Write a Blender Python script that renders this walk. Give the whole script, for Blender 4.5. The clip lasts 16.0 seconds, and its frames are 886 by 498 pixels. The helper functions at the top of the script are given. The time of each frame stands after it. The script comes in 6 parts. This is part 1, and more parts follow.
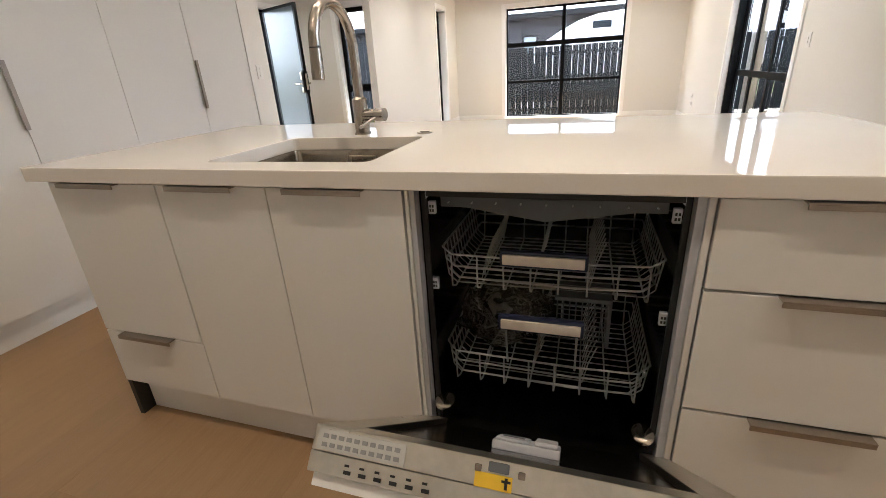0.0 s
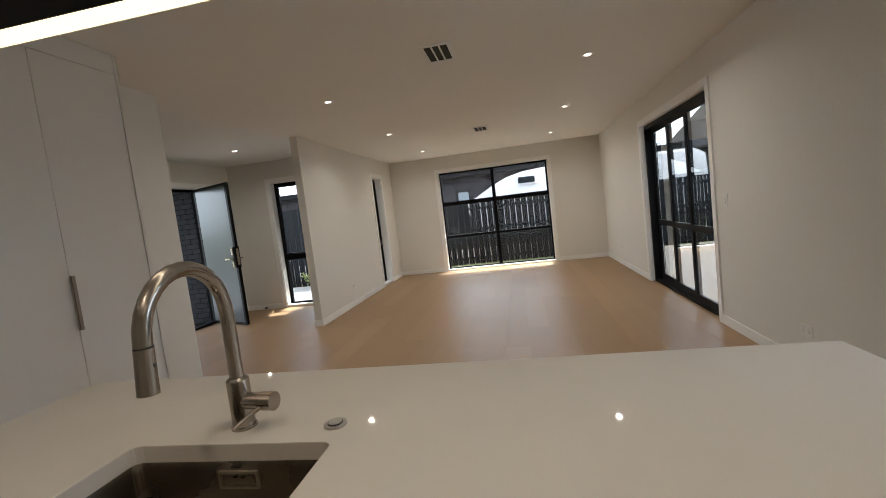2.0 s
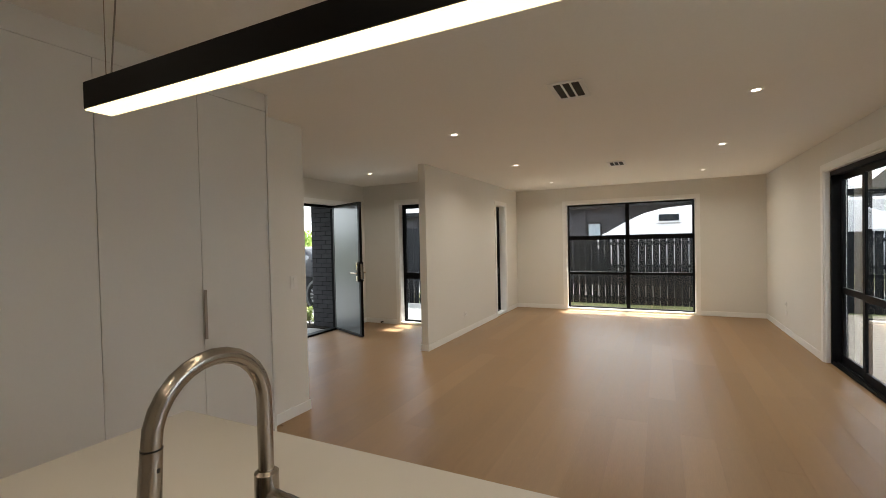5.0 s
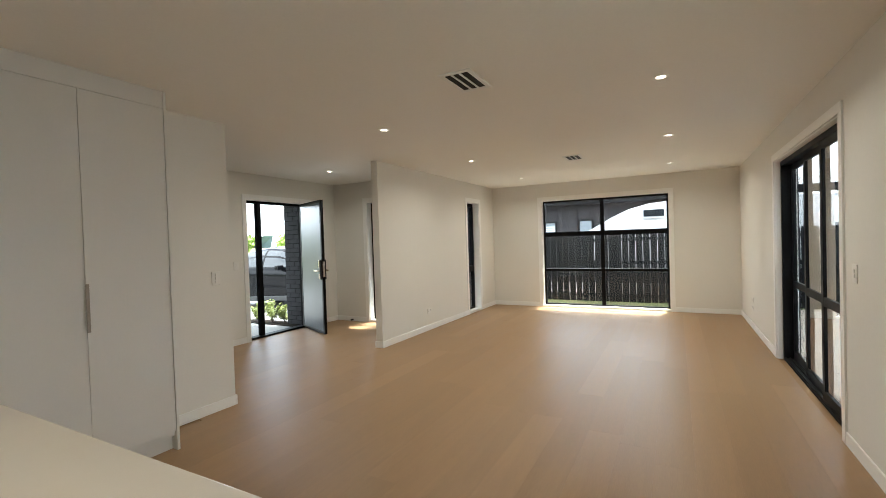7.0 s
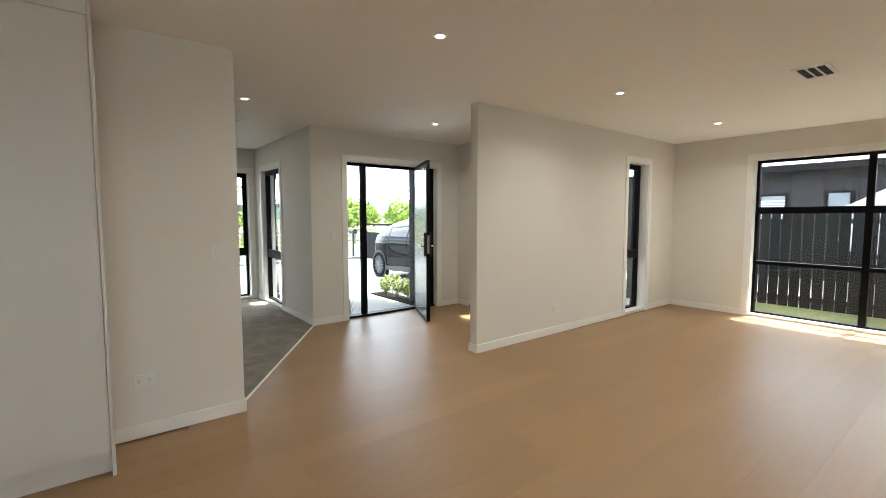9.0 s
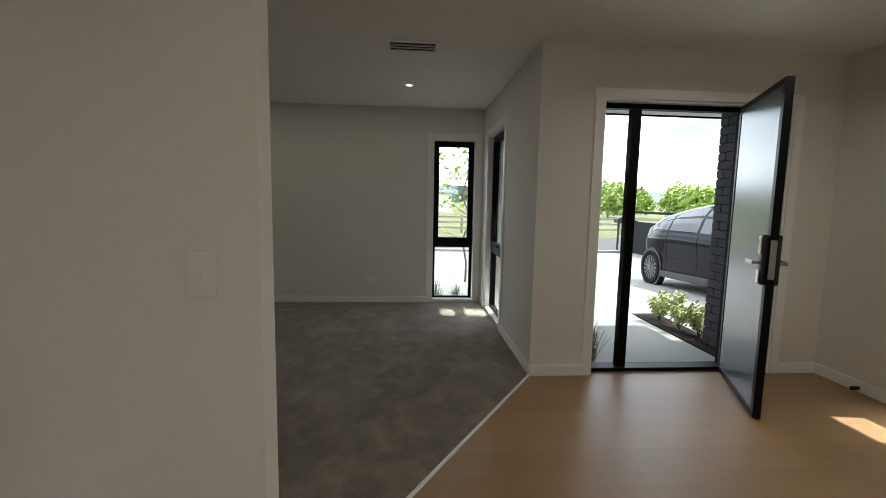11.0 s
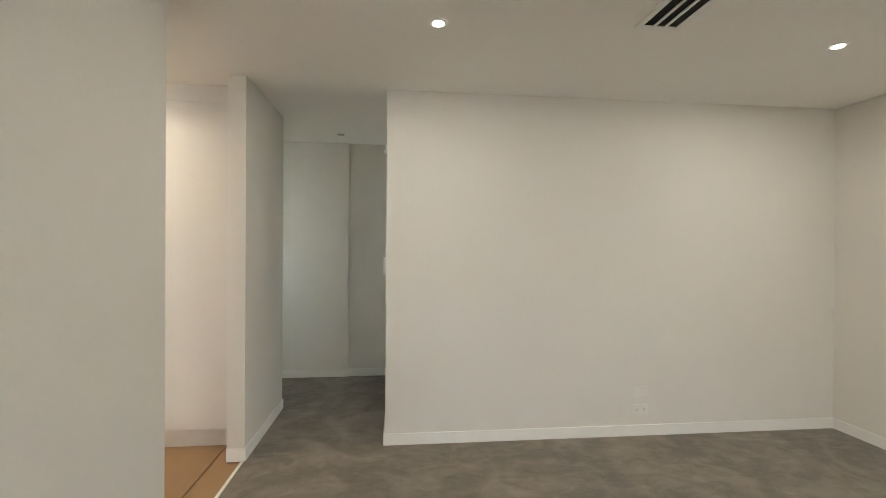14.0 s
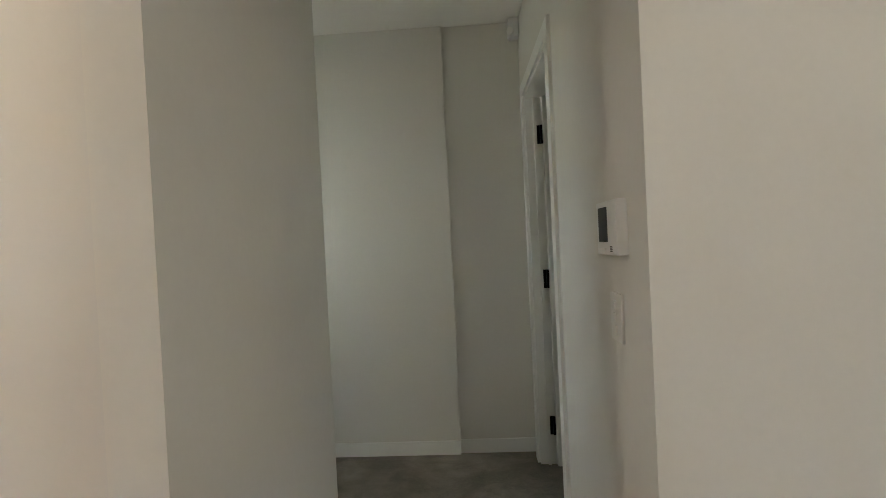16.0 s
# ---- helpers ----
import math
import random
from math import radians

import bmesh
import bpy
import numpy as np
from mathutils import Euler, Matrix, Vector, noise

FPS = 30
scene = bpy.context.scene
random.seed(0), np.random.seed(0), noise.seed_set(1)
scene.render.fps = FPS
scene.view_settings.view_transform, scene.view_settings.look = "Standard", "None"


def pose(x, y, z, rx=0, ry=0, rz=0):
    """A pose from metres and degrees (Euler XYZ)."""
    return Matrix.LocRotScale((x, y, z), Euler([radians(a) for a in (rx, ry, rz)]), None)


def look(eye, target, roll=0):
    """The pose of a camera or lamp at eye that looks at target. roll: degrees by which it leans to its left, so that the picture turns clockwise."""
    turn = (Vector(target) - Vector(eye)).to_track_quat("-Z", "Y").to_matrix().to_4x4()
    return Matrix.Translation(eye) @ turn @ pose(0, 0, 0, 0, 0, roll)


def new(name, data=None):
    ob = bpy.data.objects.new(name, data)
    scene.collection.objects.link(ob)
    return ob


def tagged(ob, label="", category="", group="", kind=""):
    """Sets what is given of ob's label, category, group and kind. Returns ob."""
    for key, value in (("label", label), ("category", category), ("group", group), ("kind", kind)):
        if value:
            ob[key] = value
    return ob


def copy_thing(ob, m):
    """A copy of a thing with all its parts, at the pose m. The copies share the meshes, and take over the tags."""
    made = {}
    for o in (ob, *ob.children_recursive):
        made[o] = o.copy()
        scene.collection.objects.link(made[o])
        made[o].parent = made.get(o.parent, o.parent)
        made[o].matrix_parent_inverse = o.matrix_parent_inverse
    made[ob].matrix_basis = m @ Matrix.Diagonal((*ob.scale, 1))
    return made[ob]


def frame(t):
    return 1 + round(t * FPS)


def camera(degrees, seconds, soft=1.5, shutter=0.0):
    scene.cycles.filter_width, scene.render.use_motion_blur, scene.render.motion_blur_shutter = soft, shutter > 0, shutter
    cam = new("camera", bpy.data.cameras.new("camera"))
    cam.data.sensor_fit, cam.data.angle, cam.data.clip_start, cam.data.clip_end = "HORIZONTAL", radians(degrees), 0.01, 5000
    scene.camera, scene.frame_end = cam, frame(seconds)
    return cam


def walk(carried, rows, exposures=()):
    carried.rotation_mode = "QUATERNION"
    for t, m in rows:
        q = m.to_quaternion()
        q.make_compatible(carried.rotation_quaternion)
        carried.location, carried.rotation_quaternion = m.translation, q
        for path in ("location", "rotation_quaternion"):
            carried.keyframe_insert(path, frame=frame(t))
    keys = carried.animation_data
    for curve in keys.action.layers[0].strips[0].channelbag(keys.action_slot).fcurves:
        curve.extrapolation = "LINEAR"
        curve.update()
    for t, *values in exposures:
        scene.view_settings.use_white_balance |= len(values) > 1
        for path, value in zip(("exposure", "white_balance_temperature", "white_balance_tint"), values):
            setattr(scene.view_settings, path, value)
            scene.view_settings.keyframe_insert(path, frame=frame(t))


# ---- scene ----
cam = camera(90.5, 16.0, soft=0.8)
PATH = [
    (0, (-0.022, -0.216, 1.065), (-0.608, 1.542, 0.312), -3.5),
    (0.5, (-0.024, -0.289, 1.147), (-0.645, 1.5, 0.502), -5.0),
    (1, (0.036, -0.2, 1.283), (-0.521, 1.663, 0.816), -6.3),
    (1.5, (0.051, 0.02, 1.35), (-0.385, 1.951, 1.064), -7.1),
    (2, (-0.078, 0.296, 1.313), (-0.433, 2.257, 1.145), -6.8),
    (2.5, (-0.184, 0.414, 1.362), (-0.577, 2.365, 1.161), -4.3),
    (3, (-0.192, 0.391, 1.488), (-0.689, 2.312, 1.236), -2.1),
    (3.5, (-0.153, 0.292, 1.5), (-0.79, 2.178, 1.309), -1.5),
    (3.7, (-0.143, 0.3, 1.507), (-0.822, 2.175, 1.352), -1.4),
    (5.8, (0.218, 0.633, 1.444), (-0.709, 2.406, 1.426), -1.3),
    (6, (0.286, 0.642, 1.442), (-0.604, 2.434, 1.422), -1.8),
    (6.5, (0.414, 0.672, 1.402), (-0.439, 2.481, 1.373), -2.2),
    (7, (0.705, 0.896, 1.401), (-0.234, 2.661, 1.364), -1.8),
    (7.5, (0.821, 1.259, 1.375), (-0.231, 2.959, 1.327), -1.8),
    (8, (0.862, 1.781, 1.392), (-0.38, 3.346, 1.3), -1.5),
    (8.2, (0.84, 1.993, 1.382), (-0.472, 3.498, 1.275), -1.1),
    (10.3, (-0.821, 3.573, 1.369), (-2.725, 4.158, 1.184), 1.0),
    (10.5, (-1.054, 3.691, 1.349), (-2.989, 4.158, 1.155), 1.2),
    (11, (-1.644, 3.836, 1.342), (-3.626, 3.986, 1.121), 1.1),
    (11.5, (-2.247, 3.966, 1.308), (-4.206, 3.646, 1.062), 1.0),
    (12, (-2.806, 4.042, 1.24), (-4.607, 3.202, 1.013), 2.0),
    (12.5, (-3.378, 3.875, 1.25), (-4.919, 2.608, 1.108), 1.5),
    (13, (-3.772, 3.635, 1.379), (-4.852, 1.954, 1.299), 1.4),
    (13.5, (-3.903, 3.25, 1.394), (-4.366, 1.305, 1.35), 2.2),
    (14, (-3.92, 2.778, 1.396), (-4.125, 0.789, 1.386), 0.4),
    (14.5, (-3.864, 2.181, 1.35), (-3.894, 0.182, 1.353), -1.3),
    (15, (-3.699, 1.617, 1.259), (-3.655, -0.382, 1.283), -2.4),
    (15.5, (-3.586, 1.049, 1.233), (-3.491, -0.949, 1.24), -2.8),
    (16, (-3.482, 0.565, 1.243), (-3.38, -1.432, 1.214), -2.8),
]
walk(cam, [(t, look(eye, target, roll)) for t, eye, target, roll in PATH],
     [(0.0, 2.7, 5700, 9), (0.5, 2.6, 5450, 4), (1.0, 2.3, 5250, 5), (1.5, 1.8, 5450, 6), (2.0, 1.35, 5850, 7), (2.5, 1.47, 6050, 7), (3.5, 1.6, 6200, 7),
      (6.0, 1.45, 6250, 6), (6.5, 1.65, 6100, 4), (8.0, 2.0, 5900, 3), (10.5, 1.25, 6050, 5), (11.0, 0.95, 6050, 5), (11.5, 0.7, 6000, 5), (12.0, 2.15, 5900, 3),
      (12.5, 2.65, 5900, 3), (13.0, 2.9, 6100, 6), (13.5, 3.2, 6100, 7), (14.0, 3.3, 6050, 7), (14.5, 3.1, 6100, 7), (15.0, 3.25, 6050, 7), (16.0, 2.85, 6150, 7)])

# ---- world, sun and exposure ----
SUN_UP, SUN_TURN = 62.0, 9.0      # degrees above the horizon; degrees from +y towards +x
world = bpy.data.worlds.new("sky")
scene.world = world
world.use_nodes = True
wn = world.node_tree.nodes
sky = wn.new("ShaderNodeTexSky")
sky.sky_type, sky.sun_disc = 'NISHITA', False
sky.sun_elevation, sky.sun_rotation = radians(SUN_UP), radians(SUN_TURN)
wn["Background"].inputs["Strength"].default_value = 0.15
wl = world.node_tree.links
# broken white cloud over the blue
coord, cloud, ramp, blend = wn.new("ShaderNodeTexCoord"), wn.new("ShaderNodeTexNoise"), wn.new("ShaderNodeMapRange"), wn.new("ShaderNodeMix")
squash = wn.new("ShaderNodeMapping")
squash.inputs["Scale"].default_value = (1, 1, 2.6)
cloud.inputs["Scale"].default_value, cloud.inputs["Detail"].default_value = 2.2, 7
ramp.inputs["From Min"].default_value, ramp.inputs["From Max"].default_value = 0.36, 0.56
blend.data_type = 'RGBA'
blend.inputs["B"].default_value = (16.0, 16.4, 17.0, 1)
wl.new(coord.outputs["Generated"], squash.inputs["Vector"])
wl.new(squash.outputs[0], cloud.inputs["Vector"])
wl.new(cloud.outputs["Fac"], ramp.inputs["Value"])
wl.new(ramp.outputs[0], blend.inputs["Factor"])
wl.new(sky.outputs[0], blend.inputs["A"])
wl.new(blend.outputs["Result"], wn["Background"].inputs["Color"])

sun_data = bpy.data.lights.new("sun", 'SUN')
sun_data.energy, sun_data.angle, sun_data.color = 5.0, radians(0.5), (1.0, 0.95, 0.87)
sun = new("sun", sun_data)
a, e = radians(SUN_TURN), radians(SUN_UP)
to_sun = Vector((math.sin(a) * math.cos(e), math.cos(a) * math.cos(e), math.sin(e)))
sun.matrix_world = look(Vector((0, 0, 30)) + to_sun * 10, (0, 0, 30))


CEIL = 2.49


def window_light(name, x, y, z, w, h, towards, power):
    """Sky light standing in the opening of a window."""
    d = bpy.data.lights.new(name, 'AREA')
    d.shape, d.size, d.size_y, d.energy, d.color = 'RECTANGLE', w, h, power, (0.90, 0.96, 1.0)
    ob = new(name, d)
    ob.matrix_world = look((x, y, z), towards)
    return ob


window_light("window_light_kitchen", 1.87, 1.815, 1.565, 1.45, 1.1, (-5, 1.815, 1.3), 0.8)
# Fill lamp added with the unseen hall window, to brighten the hallway
window_light("hall_fill_lamp", -1.72, -1.56, 1.45, 0.55, 1.1, (-5, -1.56, 1.3), 0.03)

# ---- materials ----


def mat(name, color, rough=0.5, metal=0.0, vary=0.06, scale=3.0, fine=60.0, bump=0.0, bump_scale=200.0,
        random_tone=0.0, stretch=(1, 1, 1), coat=0.0, spec=0.5, rough_vary=0.08):
    """Two scales of tone, an uneven gloss and a fine relief on one base colour."""
    m = bpy.data.materials.new(name)
    m.use_nodes = True
    n, l = m.node_tree.nodes, m.node_tree.links
    b = n["Principled BSDF"]
    b.inputs["Metallic"].default_value = metal
    b.inputs["Coat Weight"].default_value = coat
    b.inputs["Specular IOR Level"].default_value = spec
    tc = n.new("ShaderNodeTexCoord")
    mp = n.new("ShaderNodeMapping")
    mp.inputs["Scale"].default_value = stretch
    l.new(tc.outputs["Object"], mp.inputs["Vector"])
    big, small = n.new("ShaderNodeTexNoise"), n.new("ShaderNodeTexNoise")
    big.inputs["Scale"].default_value, big.inputs["Detail"].default_value = scale, 4
    small.inputs["Scale"].default_value, small.inputs["Detail"].default_value = fine, 6
    l.new(mp.outputs[0], big.inputs["Vector"])
    l.new(mp.outputs[0], small.inputs["Vector"])
    add = n.new("ShaderNodeMath")
    add.operation = 'ADD'
    l.new(big.outputs["Fac"], add.inputs[0])
    l.new(small.outputs["Fac"], add.inputs[1])
    last = add.outputs[0]
    if random_tone:
        info = n.new("ShaderNodeObjectInfo")
        ma = n.new("ShaderNodeMath")
        ma.operation = 'MULTIPLY_ADD'
        ma.inputs[1].default_value = random_tone
        l.new(info.outputs["Random"], ma.inputs[0])
        l.new(last, ma.inputs[2])
        last = ma.outputs[0]
    rng = n.new("ShaderNodeMapRange")
    rng.inputs["From Min"].default_value, rng.inputs["From Max"].default_value = 0.6, 1.4 + random_tone
    rng.inputs["To Min"].default_value, rng.inputs["To Max"].default_value = 1 - vary, 1 + vary
    l.new(last, rng.inputs["Value"])
    mix = n.new("ShaderNodeVectorMath")
    mix.operation = 'SCALE'
    mix.inputs[0].default_value = color[:3]
    l.new(rng.outputs[0], mix.inputs["Scale"])
    l.new(mix.outputs[0], b.inputs["Base Color"])
    rr = n.new("ShaderNodeMapRange")
    rr.inputs["To Min"].default_value, rr.inputs["To Max"].default_value = max(0.02, rough - rough_vary), min(1, rough + rough_vary)
    l.new(big.outputs["Fac"], rr.inputs["Value"])
    l.new(rr.outputs[0], b.inputs["Roughness"])
    if bump:
        bn = n.new("ShaderNodeTexNoise")
        bn.inputs["Scale"].default_value, bn.inputs["Detail"].default_value = bump_scale, 3
        l.new(mp.outputs[0], bn.inputs["Vector"])
        bp = n.new("ShaderNodeBump")
        bp.inputs["Strength"].default_value, bp.inputs["Distance"].default_value = bump, 0.002
        l.new(bn.outputs["Fac"], bp.inputs["Height"])
        l.new(bp.outputs[0], b.inputs["Normal"])
    return m


def glow(name, color, strength):
    m = bpy.data.materials.new(name)
    m.use_nodes = True
    b = m.node_tree.nodes["Principled BSDF"]
    b.inputs["Base Color"].default_value = (*color, 1)
    b.inputs["Emission Color"].default_value = (*color, 1)
    b.inputs["Emission Strength"].default_value = strength
    return m


def glass(name, color=(1, 1, 1), rough=0.0):
    m = bpy.data.materials.new(name)
    m.use_nodes = True
    b = m.node_tree.nodes["Principled BSDF"]
    b.inputs["Base Color"].default_value = (*color, 1)
    b.inputs["Roughness"].default_value = rough
    b.inputs["Transmission Weight"].default_value = 1.0
    b.inputs["IOR"].default_value = 1.45
    return m


def carpet(name, color):
    """Cut pile: brushed patches lighter where the nap lies over, streaks of the vacuum head, a fine fibre relief."""
    m = bpy.data.materials.new(name)
    m.use_nodes = True
    n, l = m.node_tree.nodes, m.node_tree.links
    b = n["Principled BSDF"]
    b.inputs["Roughness"].default_value = 1.0
    b.inputs["Specular IOR Level"].default_value = 0.05
    b.inputs["Sheen Weight"].default_value = 0.25
    b.inputs["Sheen Roughness"].default_value = 0.6
    tc = n.new("ShaderNodeTexCoord")
    layers = []
    for scale, stretch, turn, detail, warp, lo, hi, amount in ((3.2, (1, 1, 1), 0, 5, 1.2, 0.45, 0.66, 0.36), (2.6, (1.0, 2.2, 1), 38, 4, 0.9, 0.47, 0.70, 0.22),
                                                             (9.0, (1, 1.3, 1), -30, 5, 0.8, 0.42, 0.70, 0.22), (95.0, (1, 1, 1), 0, 3, 0.0, 0.30, 0.72, 0.22)):
        mp, tx, mr = n.new("ShaderNodeMapping"), n.new("ShaderNodeTexNoise"), n.new("ShaderNodeMapRange")
        mp.inputs["Scale"].default_value = stretch
        mp.inputs["Rotation"].default_value = (0, 0, radians(turn))
        tx.inputs["Scale"].default_value, tx.inputs["Detail"].default_value, tx.inputs["Distortion"].default_value = scale, detail, warp
        mr.inputs["From Min"].default_value, mr.inputs["From Max"].default_value = lo, hi
        mr.inputs["To Min"].default_value, mr.inputs["To Max"].default_value = -amount * 0.4, amount * 0.6
        l.new(tc.outputs["Object"], mp.inputs["Vector"])
        l.new(mp.outputs[0], tx.inputs["Vector"])
        l.new(tx.outputs["Fac"], mr.inputs["Value"])
        layers.append(mr.outputs[0])
    last = layers[0]
    for o in layers[1:]:
        ad = n.new("ShaderNodeMath")
        l.new(last, ad.inputs[0])
        l.new(o, ad.inputs[1])
        last = ad.outputs[0]
    one = n.new("ShaderNodeMath")
    one.inputs[1].default_value = 1.0
    l.new(last, one.inputs[0])
    sc = n.new("ShaderNodeVectorMath")
    sc.operation = 'SCALE'
    sc.inputs[0].default_value = color
    l.new(one.outputs[0], sc.inputs["Scale"])
    l.new(sc.outputs[0], b.inputs["Base Color"])
    bn, bp = n.new("ShaderNodeTexNoise"), n.new("ShaderNodeBump")
    bn.inputs["Scale"].default_value, bn.inputs["Detail"].default_value = 420, 3
    bp.inputs["Strength"].default_value, bp.inputs["Distance"].default_value = 0.9, 0.002
    l.new(tc.outputs["Object"], bn.inputs["Vector"])
    l.new(bn.outputs["Fac"], bp.inputs["Height"])
    l.new(bp.outputs[0], b.inputs["Normal"])
    return m


PAINT = mat("wall_paint", (0.765, 0.742, 0.69), 0.72, vary=0.02, scale=0.8, bump=0.12, bump_scale=350)
CEILING = mat("ceiling_paint", (0.885, 0.87, 0.83), 0.85, vary=0.02, scale=0.7, bump=0.08, bump_scale=300)
TRIM = mat("trim_enamel", (0.87, 0.86, 0.83), 0.38, vary=0.02, scale=2)
CABINET = mat("cabinet_lacquer", (0.74, 0.72, 0.68), 0.42, vary=0.015, scale=1.5, bump=0.03, bump_scale=500)
STONE = mat("engineered_stone", (0.735, 0.685, 0.62), 0.022, vary=0.03, scale=4, fine=300, rough_vary=0.008, spec=0.15)
BLACK_ALU = mat("black_aluminium", (0.005, 0.005, 0.0055), 0.45, vary=0.1, bump=0.05, bump_scale=900, spec=0.10)
BLACK = mat("black_plastic", (0.012, 0.012, 0.012), 0.45)
STEEL = mat("brushed_steel", (0.35, 0.31, 0.265), 0.25, 1.0, vary=0.03, scale=3, fine=400, rough_vary=0.03)
DARK_STEEL = mat("brushed_gunmetal", (0.30, 0.28, 0.25), 0.34, 1.0, vary=0.12, scale=9, fine=140)
SINK_STEEL = mat("satin_sink_steel", (0.37, 0.33, 0.275), 0.27, 1.0, vary=0.12, scale=5, fine=160)
HANDLE = mat("brushed_bronze_steel", (0.36, 0.32, 0.28), 0.36, 1.0, vary=0.08, scale=12, fine=200)
OAK = mat("oak_plank", (0.335, 0.208, 0.105), 0.40, vary=0.17, scale=2.2, fine=26, stretch=(9, 0.55, 9), random_tone=0.45, spec=0.4,
          bump=0.08, bump_scale=45)
GAP = mat("plank_joint", (0.36, 0.225, 0.115), 0.8)
CARPET = carpet("carpet_pile", (0.215, 0.187, 0.150))
GLASS = glass("window_glass", (0.97, 0.985, 0.98))
COATED = glass("coated_door_glass", (0.66, 0.69, 0.68))
COATED.node_tree.nodes["Principled BSDF"].inputs["IOR"].default_value = 1.85
WHITE = mat("white_plastic", (0.82, 0.82, 0.80), 0.35, vary=0.01)
PLATE = mat("ivory_switch_plastic", (0.79, 0.77, 0.73), 0.4, vary=0.01)
FROST = mat("satin_door_film", (0.10, 0.118, 0.13), 0.24, vary=0.03, scale=0.6, rough_vary=0.01)
DARK_BRICK = mat("charcoal_brick", (0.042, 0.042, 0.047), 0.66, vary=0.3, scale=6, fine=90, bump=0.5, bump_scale=140, random_tone=0.5, spec=0.12)
MORTAR = mat("dark_mortar", (0.010, 0.010, 0.011), 0.9, bump=0.4, spec=0.1)
CONCRETE = mat("drive_concrete", (0.225, 0.22, 0.208), 0.85, vary=0.10, scale=0.9, fine=120, bump=0.4, bump_scale=160)
GRASS = mat("lawn", (0.105, 0.115, 0.035), 0.9, vary=0.4, scale=0.5, fine=40, bump=0.8, bump_scale=60)
SOIL = mat("bark_mulch", (0.016, 0.012, 0.009), 0.95, vary=0.4, scale=6, fine=60, bump=1.0, bump_scale=50, spec=0.1)
ASPHALT = mat("asphalt", (0.055, 0.055, 0.055), 0.9, vary=0.2, scale=2, bump=0.5)
FENCE = mat("black_fence_stain", (0.016, 0.0165, 0.018), 0.75, vary=0.35, scale=3, fine=40, stretch=(6, 6, 0.6), random_tone=0.5, bump=0.3, spec=0.12)
DECK = mat("deck_timber", (0.125, 0.10, 0.08), 0.7, vary=0.2, scale=3, fine=30, stretch=(0.6, 8, 8), random_tone=0.5, bump=0.3)
DOWN_GLOW = glow("downlight_lens", (1.0, 0.84, 0.66), 5)
BAR_GLOW = glow("pendant_diffuser", (1.0, 0.80, 0.46), 0.7)

# ---- geometry helpers ----


def thing(name, x, y, z, label, category, group="", kind=""):
    ob = new(name)
    ob.empty_display_size = 0.1
    ob.location = (x, y, z)
    return tagged(ob, label, category, group, kind)


def root_of(ob):
    while ob.parent:
        ob = ob.parent
    return ob


def part(name, bm, material, parent=None, label="", smooth=False):
    """Links a bmesh, built in world coordinates, as one mesh under a thing or a part."""
    if parent is not None:
        o = root_of(parent).location
        for v in bm.verts:
            v.co -= o
    me = bpy.data.meshes.new(name)
    bmesh.ops.recalc_face_normals(bm, faces=bm.faces)
    bm.to_mesh(me)
    bm.free()
    me.materials.append(material)
    if smooth:
        for p in me.polygons:
            p.use_smooth = True
        me.set_sharp_from_angle(angle=radians(40))
    ob = new(name, me)
    ob.parent = parent
    if label:
        ob["label"] = label
    return ob


def box(bm, x0, y0, z0, x1, y1, z1, bevel=0.0, turn=None):
    vs = bmesh.ops.create_cube(bm, size=1, matrix=Matrix.Translation(((x0 + x1) / 2, (y0 + y1) / 2, (z0 + z1) / 2))
                               @ Matrix.Diagonal((abs(x1 - x0), abs(y1 - y0), abs(z1 - z0), 1)))["verts"]
    if bevel:
        es = list({ed for v in vs for ed in v.link_edges})
        vs = bmesh.ops.bevel(bm, geom=es, offset=bevel, segments=2, profile=0.7, affect='EDGES')["verts"]
    if turn is not None:
        bmesh.ops.transform(bm, matrix=turn, verts=list(vs))
    return vs


def boxes(*dims, bevel=0.0):
    bm = bmesh.new()
    for d in dims:
        box(bm, *d, bevel=bevel)
    return bm


def rod(bm, p, q, r, n=12, r2=None, caps=True):
    p, q = Vector(p), Vector(q)
    d = q - p
    m = Matrix.Translation((p + q) / 2) @ d.to_track_quat('Z', 'Y').to_matrix().to_4x4()
    return bmesh.ops.create_cone(bm, cap_ends=caps, segments=n, radius1=r, radius2=r if r2 is None else r2, depth=d.length, matrix=m)["verts"]


def rods(*dims, n=12):
    bm = bmesh.new()
    for p, q, r in dims:
        rod(bm, p, q, r, n)
    return bm


def tube(bm, pts, r, n=8, taper=1.0):
    """A round tube along a line of points, closed at both ends."""
    pts = [Vector(p) for p in pts]
    rings, up = [], None
    for i, p in enumerate(pts):
        d = (pts[min(i + 1, len(pts) - 1)] - pts[max(i - 1, 0)]).normalized()
        if up is None:
            up = d.orthogonal().normalized()
        up = (up - d * up.dot(d)).normalized()
        side = d.cross(up)
        k = r * (1 + (taper - 1) * i / max(1, len(pts) - 1))
        rings.append([bm.verts.new(p + (up * math.cos(2 * math.pi * j / n) + side * math.sin(2 * math.pi * j / n)) * k) for j in range(n)])
    for r0, r1 in zip(rings, rings[1:]):
        for j in range(n):
            bm.faces.new((r0[j], r0[(j + 1) % n], r1[(j + 1) % n], r1[j]))
    bm.faces.new(rings[0][::-1])
    bm.faces.new(rings[-1])
    return bm


